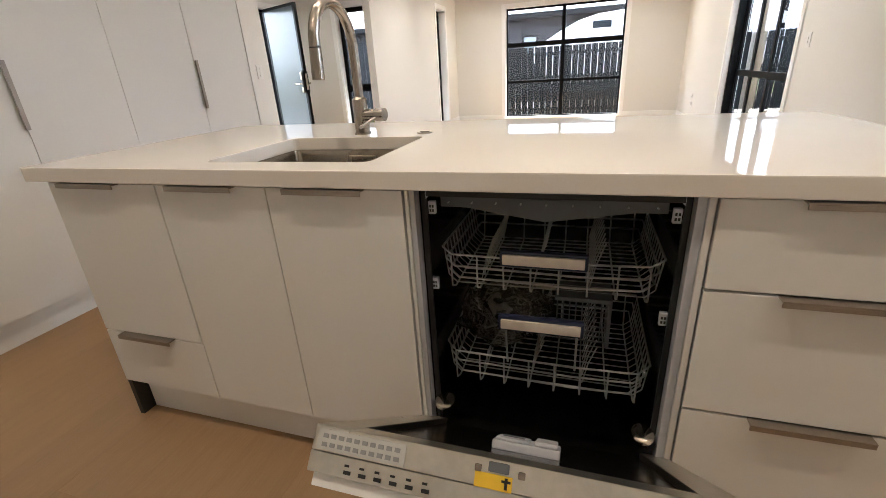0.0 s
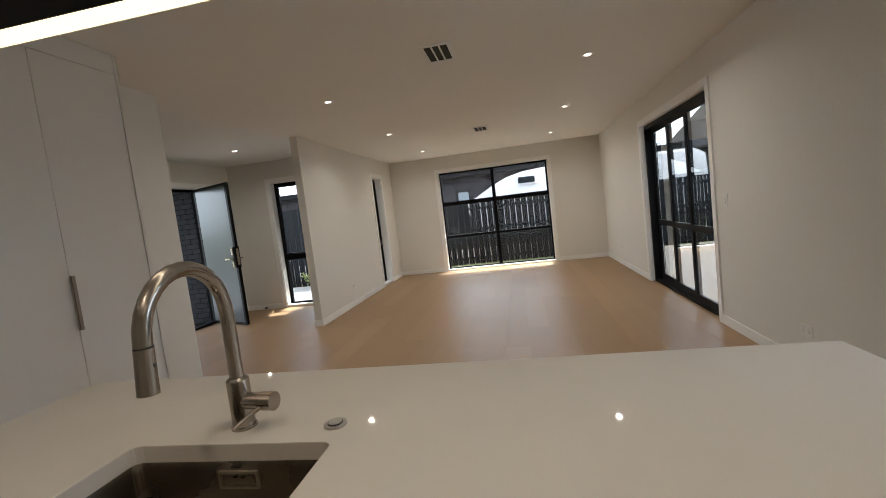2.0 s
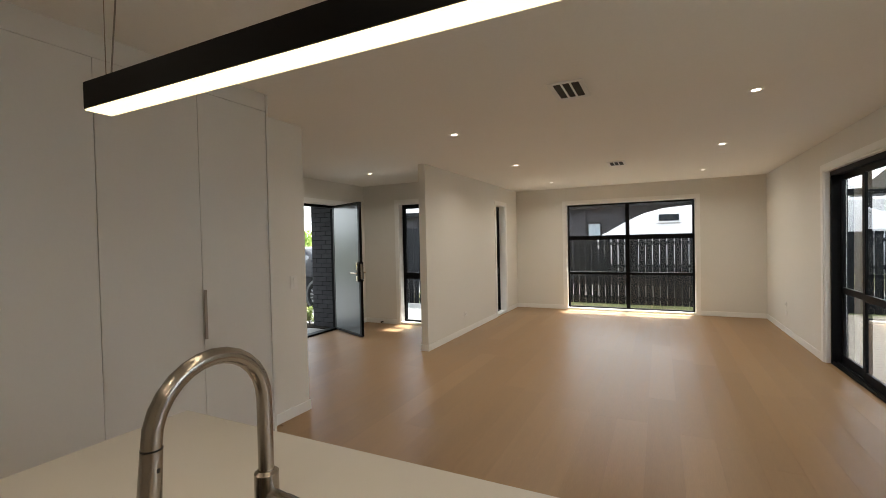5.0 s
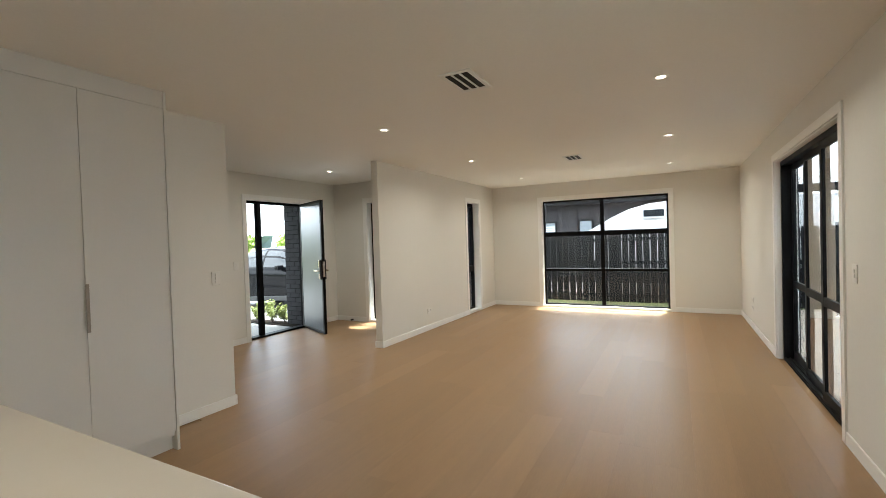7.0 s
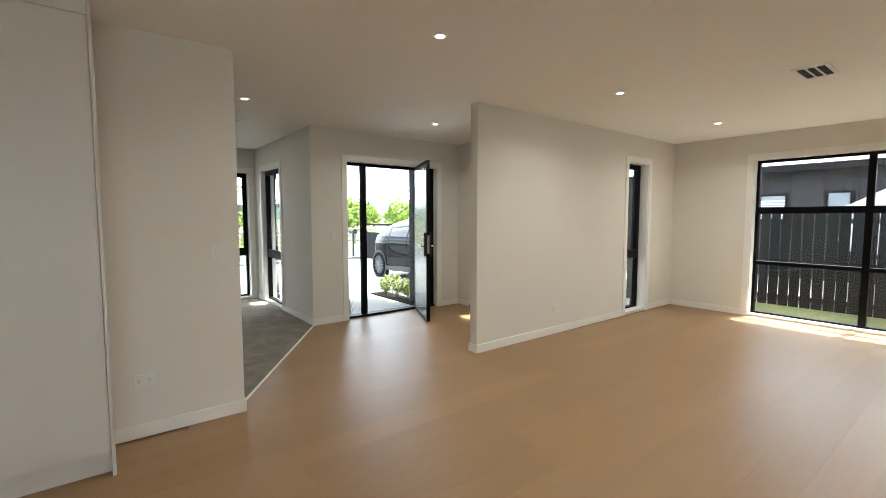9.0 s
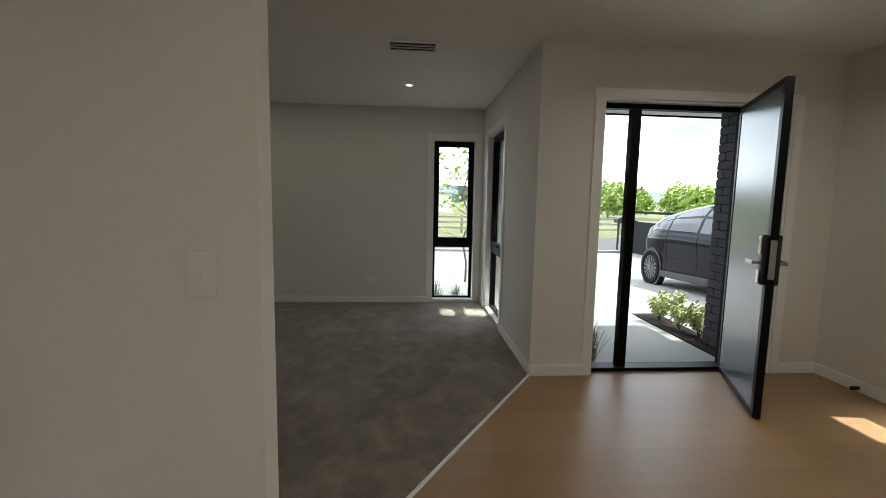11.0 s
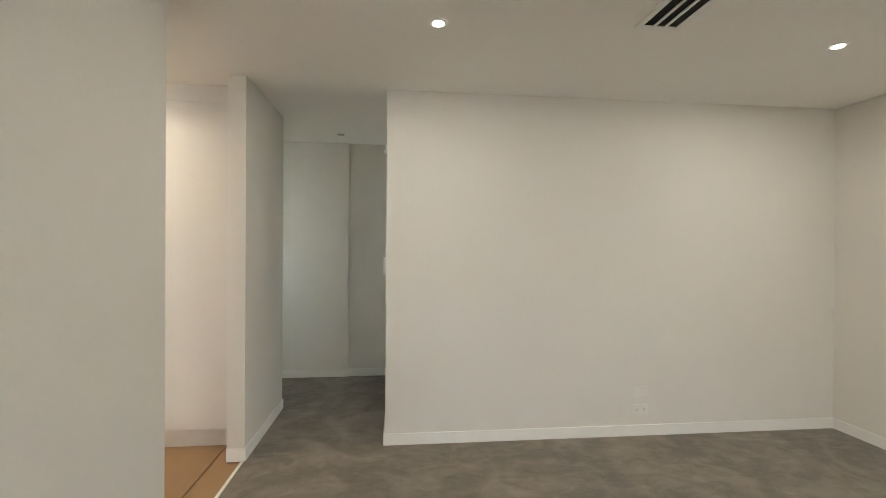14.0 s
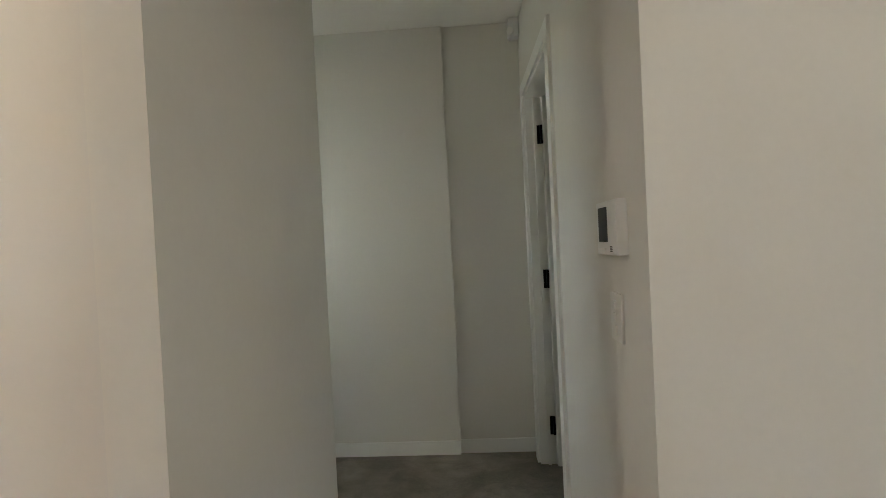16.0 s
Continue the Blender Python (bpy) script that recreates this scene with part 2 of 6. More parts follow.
def slab(bm, outline, z0, z1):
    """A plate of any outline (counter-clockwise x, y pairs)."""
    lo = [bm.verts.new((x, y, z0)) for x, y in outline]
    hi = [bm.verts.new((x, y, z1)) for x, y in outline]
    bm.faces.new(lo[::-1])
    bm.faces.new(hi)
    k = len(outline)
    for i in range(k):
        bm.faces.new((lo[i], lo[(i + 1) % k], hi[(i + 1) % k], hi[i]))
    return bm


def wall(name, along, a0, a1, d0, d1, label, openings=(), z1=CEIL, z0=0.0, material=None):
    """A wall that runs along x or y from a0 to a1, between depths d0 and d1, with openings (a, b, low, high) through it."""
    bm = bmesh.new()
    cuts = sorted({a0, a1, *[v for o in openings for v in o[:2]]})
    for s0, s1 in zip(cuts, cuts[1:]):
        spans = [(z0, z1)]
        for oa, ob_, lo, hi in openings:
            if oa <= s0 + 1e-6 and s1 <= ob_ + 1e-6:
                spans = [s for s in ((z0, lo), (hi, z1)) if s[1] - s[0] > 1e-4]
        for q0, q1 in spans:
            if along == "x":
                box(bm, s0, d0, q0, s1, d1, q1)
            else:
                box(bm, d0, s0, q0, d1, s1, q1)
    bmesh.ops.remove_doubles(bm, verts=bm.verts, dist=1e-5)
    return tagged(part(name, bm, material or PAINT), label, "wall", kind="structure")


# ---- the large structure ----
NORTH, EAST = 9.76, 1.66
LW = -2.77                      # west face of the living room
wall("wall_living_north", "x", LW - 0.2, EAST + 0.2, NORTH, NORTH + 0.2, "warm white painted wall around the big garden window",
     [(-1.72, 0.60, 0.02, 2.15)])
wall("wall_east", "y", -1.2, NORTH, EAST, EAST + 0.2, "warm white painted wall with sliding door and kitchen window",
     [(4.66, 6.83, 0.0, 2.15), (1.05, 2.58, 0.98, 2.15)])
wall("wall_living_west", "y", 7.14, NORTH, LW - 0.2, LW, "warm white painted wall with one tall narrow window", [(8.42, 8.98, 0.03, 2.13)])
wall("wall_partition", "y", 5.64, 7.14, LW - 0.1, LW, "free-ended white partition wall between entry and living room")
wall("wall_entry_north", "x", -5.07, LW - 0.2, 7.14, 7.34, "white entry wall with a tall narrow window", [(-4.13, -3.56, 0.03, 2.13)])
wall("wall_entry_west", "y", 4.77, 7.14, -5.07, -4.87, "white entry wall around the front door", [(5.25, 6.74, 0.0, 2.11)])
wall("wall_lounge_north", "x", -7.51, -5.07, 4.77, 4.97, "white lounge wall with a corner window", [(-6.95, -6.05, 0.03, 2.11)])
wall("wall_lounge_west", "y", -0.52, 4.77, -7.51, -7.31, "white lounge wall with a narrow corner window", [(4.12, 4.67, 0.03, 2.11)])
wall("wall_lounge_south", "x", -7.31, -3.84, -0.52, -0.315, "plain white lounge wall beside the hallway")
wall("wall_hall_west", "y", -2.2, -0.52, -3.94, -3.84, "white hallway wall with a bedroom door", [(-1.86, -1.19, 0.0, 2.02)])
wall("wall_hall_end_west", "x", -3.84, -3.40, -2.2, -2.0, "white end wall of the hallway")
wall("wall_hall_end_east", "x", -3.40, -1.8, -2.2, -1.985, "white end wall of the hallway, slightly proud")
wall("wall_hall_return", "x", -2.83, -1.9, -1.10, -1.0, "white wall where the hallway turns")
# opening for the unseen window added to light the hall
wall("wall_hall_close", "y", -1.985, -1.10, -1.9, -1.8, "white wall closing the hallway", [(-1.86, -1.26, 0.88, 2.02)])
wall("wall_kitchen_nib", "y", -1.10, -0.175, -2.942, -2.83, "short white wall end beside the kitchen passage")
wall("wall_pantry_back", "y", 0.745, 3.45, -2.91, -2.80, "white wall behind the tall kitchen cabinets")
wall("wall_kitchen_south", "x", -1.9, EAST, -1.14, -1.0, "plain white wall behind the kitchen")
wall("wall_bedroom_back", "y", -2.4, -0.52, -5.3, -5.2, "plain wall of the dim room behind the hallway door")
wall("wall_bedroom_side", "x", -5.2, -3.94, -2.4, -2.3, "plain wall of the dim room behind the hallway door")

bm = bmesh.new()
slab(bm, [(-5.3, -2.4), (EAST + 0.2, -2.4), (EAST + 0.2, NORTH + 0.2), (LW - 0.2, NORTH + 0.2), (LW - 0.2, 7.34), (-5.07, 7.34), (-5.07, 4.97),
          (-7.51, 4.97), (-7.51, -0.52), (-5.3, -0.52)], CEIL, CEIL + 0.15)
tagged(part("ceiling", bm, CEILING), "flat off-white plaster ceiling", "ceiling", kind="structure")

bm = bmesh.new()
slab(bm, [(-5.3, -2.4), (EAST + 0.2, -2.4), (EAST + 0.2, NORTH + 0.2), (LW - 0.2, NORTH + 0.2), (LW - 0.2, 7.34), (-5.07, 7.34), (-5.07, 4.97),
          (-7.51, 4.97), (-7.51, -0.52), (-5.3, -0.52)], -0.2, -0.012)
floor = tagged(part("floor", bm, GAP), "warm oak plank floor with a satin finish", "floor", kind="structure")

bm = bmesh.new()
slab(bm, [(-7.31, -0.315), (-3.84, -0.315), (-3.84, -2.0), (-1.9, -2.0), (-1.9, -1.10), (-2.942, -1.10), (-2.942, 0.735), (-2.91, 0.735),
          (-2.91, 3.45), (-4.87, 4.77), (-7.31, 4.77)], -0.011, 0.006)
box(bm, -5.2, -2.3, -0.011, -3.8405, -0.521, 0.006)
tagged(part("carpet_floor", bm, CARPET), "dark grey-brown cut-pile carpet with vacuum marks", "carpet", kind="structure")
bm = bmesh.new()
d = Vector((1.96, -1.32, 0)).normalized()
c = Vector((-3.89, 4.11, 0.003))
box(bm, -1.19, -0.009, -0.004, 1.19, 0.009, 0.006, turn=Matrix.Translation(c) @ Matrix.Rotation(math.atan2(d.y, d.x), 4, 'Z'))
box(bm, -2.944, -0.175, 0, -2.926, 0.735, 0.009)
tagged(part("carpet_trim", bm, TRIM), "slim pale metal strip between carpet and timber", "floor trim", kind="structure")


def skirting(name, runs):
    """Bevelled skirting boards; a run is x0, y0, x1, y1 along a wall and the side on which the room lies."""
    bm = bmesh.new()
    for x0, y0, x1, y1, sx, sy in runs:
        t, h = 0.012, 0.085
        if y0 == y1:
            box(bm, x0, y0, 0.0, x1, y0 + sy * t, h, bevel=0.003)
        else:
            box(bm, x0, y0, 0.0, x0 + sx * t, y1, h, bevel=0.003)
    return tagged(part(name, bm, TRIM), "low white painted skirting board", "skirting", kind="structure")


skirting("baseboard_living", [(LW, NORTH, -1.79, NORTH, 0, -1), (0.67, NORTH, EAST, NORTH, 0, -1), (EAST, 6.90, EAST, NORTH, -1, 0),
                              (EAST, 1.6, EAST, 4.59, -1, 0), (LW, 5.64, LW, 8.35, 1, 0), (LW, 9.05, LW, NORTH, 1, 0),
                              (LW - 0.112, 5.64, LW + 0.012, 5.64, 0, -1), (LW - 0.1, 5.64, LW - 0.1, 7.14, -1, 0)])
skirting("baseboard_entry", [(-4.87, 6.81, -4.87, 7.14, 1, 0), (-4.87, 4.77, -4.87, 5.18, 1, 0), (-4.87, 7.14, -4.20, 7.14, 0, -1),
                             (-3.49, 7.14, LW - 0.1, 7.14, 0, -1), (-2.80, 2.70, -2.80, 3.45, 1, 0), (-2.91, 3.45, -2.788, 3.45, 0, 1)])
skirting("baseboard_lounge", [(-7.31, 4.77, -7.0, 4.77, 0, -1), (-5.98, 4.77, -4.87, 4.77, 0, -1), (-7.31, -0.315, -7.31, 4.05, 1, 0),
                              (-7.31, -0.315, -3.828, -0.315, 0, 1), (-2.91, 0.735, -2.91, 3.45, -1, 0), (-3.84, -1.12, -3.84, -0.315, 1, 0),
                              (-2.942, -1.10, -2.942, -0.175, -1, 0), (-2.954, -0.175, -2.83, -0.175, 0, 1), (-3.84, -2.0, -3.40, -2.0, 0, 1),
                              (-3.40, -1.985, -1.9, -1.985, 0, 1), (-2.942, -1.10, -1.9, -1.10, 0, -1)])


# ---- windows and doors ----
def window(name, along, a0, a1, z0, z1, face, side, bars_h=(), bars_v=(), label="", depth=0.12, sash=(), casing=0.07):
    """A black aluminium window in a wall. face: the room side of the wall; side: +1 where outside lies up the axis."""
    mid = (a0 + a1) / 2
    ob = thing(name, *((mid, face, z0) if along == "x" else (face, mid, z0)), label, "window", kind="structure")
    g = face + side * depth

    def put(bm, s0, d0, q0, s1, d1, q1, bevel=0.0):
        if along == "x":
            box(bm, s0, min(d0, d1), q0, s1, max(d0, d1), q1, bevel)
        else:
            box(bm, min(d0, d1), s0, q0, max(d0, d1), s1, q1, bevel)
    w = 0.045
    bm = bmesh.new()
    put(bm, a0, g, z0, a0 + w, g + side * 0.07, z1, 0.003)
    put(bm, a1 - w, g, z0, a1, g + side * 0.07, z1, 0.003)
    put(bm, a0 + w, g, z1 - w, a1 - w, g + side * 0.07, z1, 0.003)
    put(bm, a0 + w, g, z0, a1 - w, g + side * 0.07, z0 + w * 0.8, 0.003)
    part("window_frame", bm, BLACK_ALU, ob)
    for v in bars_v:
        bm = bmesh.new()
        put(bm, v - 0.035, g - side * 0.004, z0 + 0.03, v + 0.035, g + side * 0.066, z1 - 0.03, 0.003)
        part("mullion", bm, BLACK_ALU, ob)
    for h, t in bars_h:
        bm = bmesh.new()
        put(bm, a0 + 0.03, g - side * 0.002, h - t / 2, a1 - 0.03, g + side * 0.062, h + t / 2, 0.003)
        part("transom", bm, BLACK_ALU, ob)
    cols = sorted({a0 + w, a1 - w, *bars_v})
    rows = sorted({z0 + w * 0.8, z1 - w, *[h for h, t in bars_h]})
    for s0, s1 in zip(cols, cols[1:]):
        for q0, q1 in zip(rows, rows[1:]):
            bm = bmesh.new()
            put(bm, s0, g + side * 0.03, q0, s1, g + side * 0.036, q1)
            pane = part("pane", bm, GLASS, ob)
            pane.visible_shadow = False
    for s0, s1, q0, q1 in sash:
        bm = bmesh.new()
        for r in ((s0, s0 + 0.04, q0, q1), (s1 - 0.04, s1, q0, q1), (s0 + 0.04, s1 - 0.04, q0, q0 + 0.04), (s0 + 0.04, s1 - 0.04, q1 - 0.04, q1)):
            put(bm, r[0], g - side * 0.012, r[2], r[1], g + side * 0.02, r[3], 0.002)
        part("sash", bm, BLACK_ALU, ob)
        bm = bmesh.new()
        m_ = (s0 + s1) / 2
        put(bm, m_ - 0.05, g - side * 0.03, q0 + 0.012, m_ + 0.05, g - side * 0.012, q0 + 0.03, 0.003)
        part("latch", bm, BLACK_ALU, ob)
    # timber reveal lining and flat casing
    bm = bmesh.new()
    l = 0.012
    put(bm, a0, face, z0 + l, a0 + l, g, z1 - l)
    put(bm, a1 - l, face, z0 + l, a1, g, z1 - l)
    put(bm, a0, face, z1 - l, a1, g, z1)
    put(bm, a0, face, z0, a1, g, z0 + l)
    part("reveal", bm, TRIM, ob)
    bm = bmesh.new()
    p = face - side * 0.014
    low = 0.0 if z0 < 0.1 else z0 - casing
    put(bm, a0 - casing, face, low, a0, p, z1, 0.003)
    put(bm, a1, face, low, a1 + casing, p, z1, 0.003)
    put(bm, a0 - casing, face, z1, a1 + casing, p, z1 + casing, 0.003)
    if z0 > 0.1:
        put(bm, a0, face, z0 - casing, a1, p, z0, 0.003)
    part("casing", bm, TRIM, ob)
    return ob


window("window_1", "x", -1.72, 0.60, 0.02, 2.15, NORTH, 1, [(1.46, 0.09), (0.74, 0.05)], [-0.56],
       "wide black-framed window of six panes facing a dark fence")
window("window_2", "y", 8.42, 8.98, 0.03, 2.13, LW, -1, [(0.82, 0.08)], (), "tall narrow black-framed window beside the living room corner",
       sash=[(8.465, 8.935, 0.86, 2.085)])
window("window_3", "x", -4.13, -3.56, 0.03, 2.13, 7.14, 1, [(0.84, 0.08)], (), "tall narrow black-framed entry window", sash=[(-4.085, -3.605, 0.88, 2.085)])
window("window_4", "y", 4.12, 4.67, 0.03, 2.11, -7.31, -1, [(0.77, 0.09)], (), "tall narrow black-framed lounge window", sash=[(4.165, 4.625, 0.815, 2.065)])
window("window_5", "x", -6.95, -6.05, 0.03, 2.11, 4.77, 1, [(0.77, 0.09)], (), "tall black-framed window at the lounge corner",
       depth=0.055, sash=[(-6.905, -6.095, 0.815, 2.065)])
# This one is unseen, added only to let light into the hall
window("added_hall_window", "y", -1.86, -1.26, 0.88, 2.02, -1.9, 1, (), (), "unseen small black-framed window added to light the hallway", depth=0.03)
window("window_6", "y", 1.05, 2.58, 0.98, 2.15, EAST, 1, (), (), "black-framed kitchen window with white casing")


def slider():
    y0, y1, x, top = 4.66, 6.83, EAST, 2.15
    ob = thing("sliding_door", x, (y0 + y1) / 2, 0, "black aluminium three-panel sliding glass door to the deck", "door", kind="structure")
    g = x + 0.05
    part("door_frame", boxes((g, y0, 0.012, g + 0.13, y0 + 0.05, top), (g, y1 - 0.05, 0.012, g + 0.13, y1, top),
                             (g, y0 + 0.05, top - 0.06, g + 0.13, y1 - 0.05, top), bevel=0.003), BLACK_ALU, ob)
    bm = bmesh.new()
    box(bm, g, y0, 0.0, g + 0.15, y1, 0.02, 0.002)
    for k in range(4):
        box(bm, g + 0.01 + k * 0.036, y0 + 0.05, 0.02, g + 0.016 + k * 0.036, y1 - 0.05, 0.034)
    part("track", bm, BLACK_ALU, ob)
    w = (y1 - y0 - 0.1) / 3
    for k in range(3):
        s0, s1 = y0 + 0.05 + k * w - 0.02, y0 + 0.05 + (k + 1) * w + 0.02
        d = g + 0.012 + k * 0.036
        fr = part("sliding_panel", boxes((d, s0, 0.035, d + 0.03, s0 + 0.06, top - 0.05), (d, s1 - 0.06, 0.035, d + 0.03, s1, top - 0.05),
                                         (d, s0 + 0.06, 0.035, d + 0.03, s1 - 0.06, 0.11), (d, s0 + 0.06, top - 0.12, d + 0.03, s1 - 0.06, top - 0.05),
                                         (d, s0 + 0.06, 0.79, d + 0.03, s1 - 0.06, 0.86), bevel=0.003), BLACK_ALU, ob)
        for q0, q1 in ((0.11, 0.79), (0.86, top - 0.12)):
            pane = part("pane", boxes((d + 0.012, s0 + 0.05, q0 - 0.01, d + 0.018, s1 - 0.05, q1 + 0.01)), COATED, fr)
            pane.visible_shadow = False
    part("reveal", boxes((x, y0, 0, g, y0 + 0.012, top), (x, y1 - 0.012, 0, g, y1, top), (x, y0 + 0.012, top - 0.012, g, y1 - 0.012, top)), TRIM, ob)
    part("casing", boxes((x - 0.014, y0 - 0.07, 0, x, y0, top), (x - 0.014, y1, 0, x, y1 + 0.07, top),
                         (x - 0.014, y0 - 0.07, top, x, y1 + 0.07, top + 0.07), bevel=0.003), TRIM, ob)


slider()


def front_door():
    x, y0, y1, top = -4.87, 5.25, 6.74, 2.11
    ob = thing("front_door", x, (y0 + y1) / 2, 0, "black aluminium front door standing open, with a clear sidelight", "door", kind="structure")
    g0, g1 = x - 0.16, x - 0.09
    part("door_frame", boxes((g0, y0, 0, g1, y0 + 0.035, top), (g0, 5.515, 0.03, g1, 5.585, top - 0.05), (g0, 6.40, 0.03, g1, y1, top - 0.05),
                             (g0, y0 + 0.035, top - 0.05, g1, y1, top), bevel=0.003), BLACK_ALU, ob)
    part("threshold", boxes((g0 - 0.03, y0 + 0.035, 0.0, g1 + 0.03, y1, 0.03), bevel=0.004), BLACK_ALU, ob)
    pane = part("pane", boxes((x - 0.13, y0 + 0.03, 0.03, x - 0.124, 5.52, top - 0.045)), GLASS, ob)
    pane.visible_shadow = False
    part("reveal", boxes((g1, y0, 0, x, y0 + 0.012, top), (g1, y1 - 0.012, 0, x, y1, top), (g1, y0 + 0.012, top - 0.012, x, y1 - 0.012, top)), TRIM, ob)
    part("casing", boxes((x, y0 - 0.07, 0, x + 0.014, y0, top), (x, y1, 0, x + 0.014, y1 + 0.07, top),
                         (x, y0 - 0.07, top, x + 0.014, y1 + 0.07, top + 0.07), bevel=0.003), TRIM, ob)
    # the leaf swings on its hinge line
    hinge, tip = Vector((-4.95, 6.39, 0)), Vector((-4.12, 6.02, 0))
    d = tip - hinge
    m = Matrix.Translation(hinge) @ Matrix.Rotation(math.atan2(d.y, d.x), 4, 'Z')

    def leaf_part(name, parent, material, dims, bevel=0.003, label=""):
        bm = bmesh.new()
        for dd in dims:
            box(bm, *dd, bevel=bevel)
        bmesh.ops.transform(bm, matrix=m, verts=bm.verts)
        return part(name, bm, material, parent, label)
    L = d.length
    leaf = leaf_part("door_leaf", ob, BLACK_ALU, [(0, -0.022, 0.012, 0.045, 0.022, 2.095), (L - 0.05, -0.022, 0.012, L, 0.022, 2.095),
                                                 (0.045, -0.022, 0.012, L - 0.05, 0.022, 0.05), (0.045, -0.022, 2.055, L - 0.05, 0.022, 2.095)])
    leaf_part("door_panel", leaf, FROST, [(0.04, -0.018, 0.045, L - 0.045, 0.018, 2.06)], 0.0, "satin grey door panel")
    leaf_part("lock_body", leaf, BLACK, [(L - 0.085, -0.05, 0.86, L - 0.02, -0.022, 1.17), (L - 0.085, 0.022, 0.86, L - 0.02, 0.05, 1.17)], 0.012, "black smart lock body")
    leaf_part("lock_plate", leaf, STEEL, [(L - 0.075, -0.058, 1.05, L - 0.03, -0.05, 1.16), (L - 0.002, -0.018, 0.9, L + 0.004, 0.018, 1.14),
                                          (L - 0.075, -0.058, 0.87, L - 0.03, -0.05, 0.95)], 0.003, "chrome lock plate")
    leaf_part("lever", leaf, STEEL, [(L - 0.06, -0.085, 0.985, L - 0.04, -0.05, 1.005), (L - 0.18, -0.095, 0.983, L - 0.04, -0.078, 1.007),
                                     (L - 0.06, 0.05, 0.985, L - 0.04, 0.085, 1.005), (L - 0.18, 0.078, 0.983, L - 0.04, 0.095, 1.007)], 0.004, "chrome lever handle")
    for z in (0.25, 1.05, 1.85):
        bm = bmesh.new()
        rod(bm, hinge + Vector((0.0, 0.0, z - 0.05)), hinge + Vector((0.0, 0.0, z + 0.05)), 0.013)
        part("hinge", bm, BLACK_ALU, leaf)


front_door()


def hall_door():
    x, y0, y1, top = -3.84, -1.86, -1.19, 2.02
    ob = thing("hall_door", x, (y0 + y1) / 2, 0, "white panelled interior door with white frame, standing open", "door", kind="structure")
    part("casing", boxes((x, y0 - 0.065, 0, x + 0.014, y0, top), (x, y1, 0, x + 0.014, y1 + 0.065, top), (x, y0 - 0.065, top, x + 0.014, y1 + 0.065, top + 0.065),
                         bevel=0.003), TRIM, ob)
    part("jamb", boxes((x - 0.10, y0, 0, x, y0 + 0.018, top), (x - 0.10, y1 - 0.018, 0, x, y1, top), (x - 0.10, y0 + 0.018, top - 0.018, x, y1 - 0.018, top),
                       (x - 0.055, y0 + 0.018, 0, x - 0.04, y0 + 0.03, top - 0.018)), TRIM, ob)
    leaf = part("door_leaf", boxes((x - 0.74, y0 + 0.02, 0.01, x - 0.085, y0 + 0.055, top - 0.022), bevel=0.002), TRIM, ob)
    for z in (0.22, 1.02, 1.80):
        part("hinge", boxes((x - 0.085, y0 + 0.017, z - 0.05, x - 0.045, y0 + 0.024, z + 0.05), (x - 0.085, y0 + 0.02, z - 0.05, x - 0.072, y0 + 0.034, z + 0.05),
                            bevel=0.001), BLACK_ALU, ob, "dark metal hinge")
    part("knob", rods(((x - 0.68, y0 + 0.055, 1.0), (x - 0.68, y0 + 0.11, 1.0), 0.012)), DARK_STEEL, leaf)


hall_door()

# ---- kitchen ----
TOP = 0.88


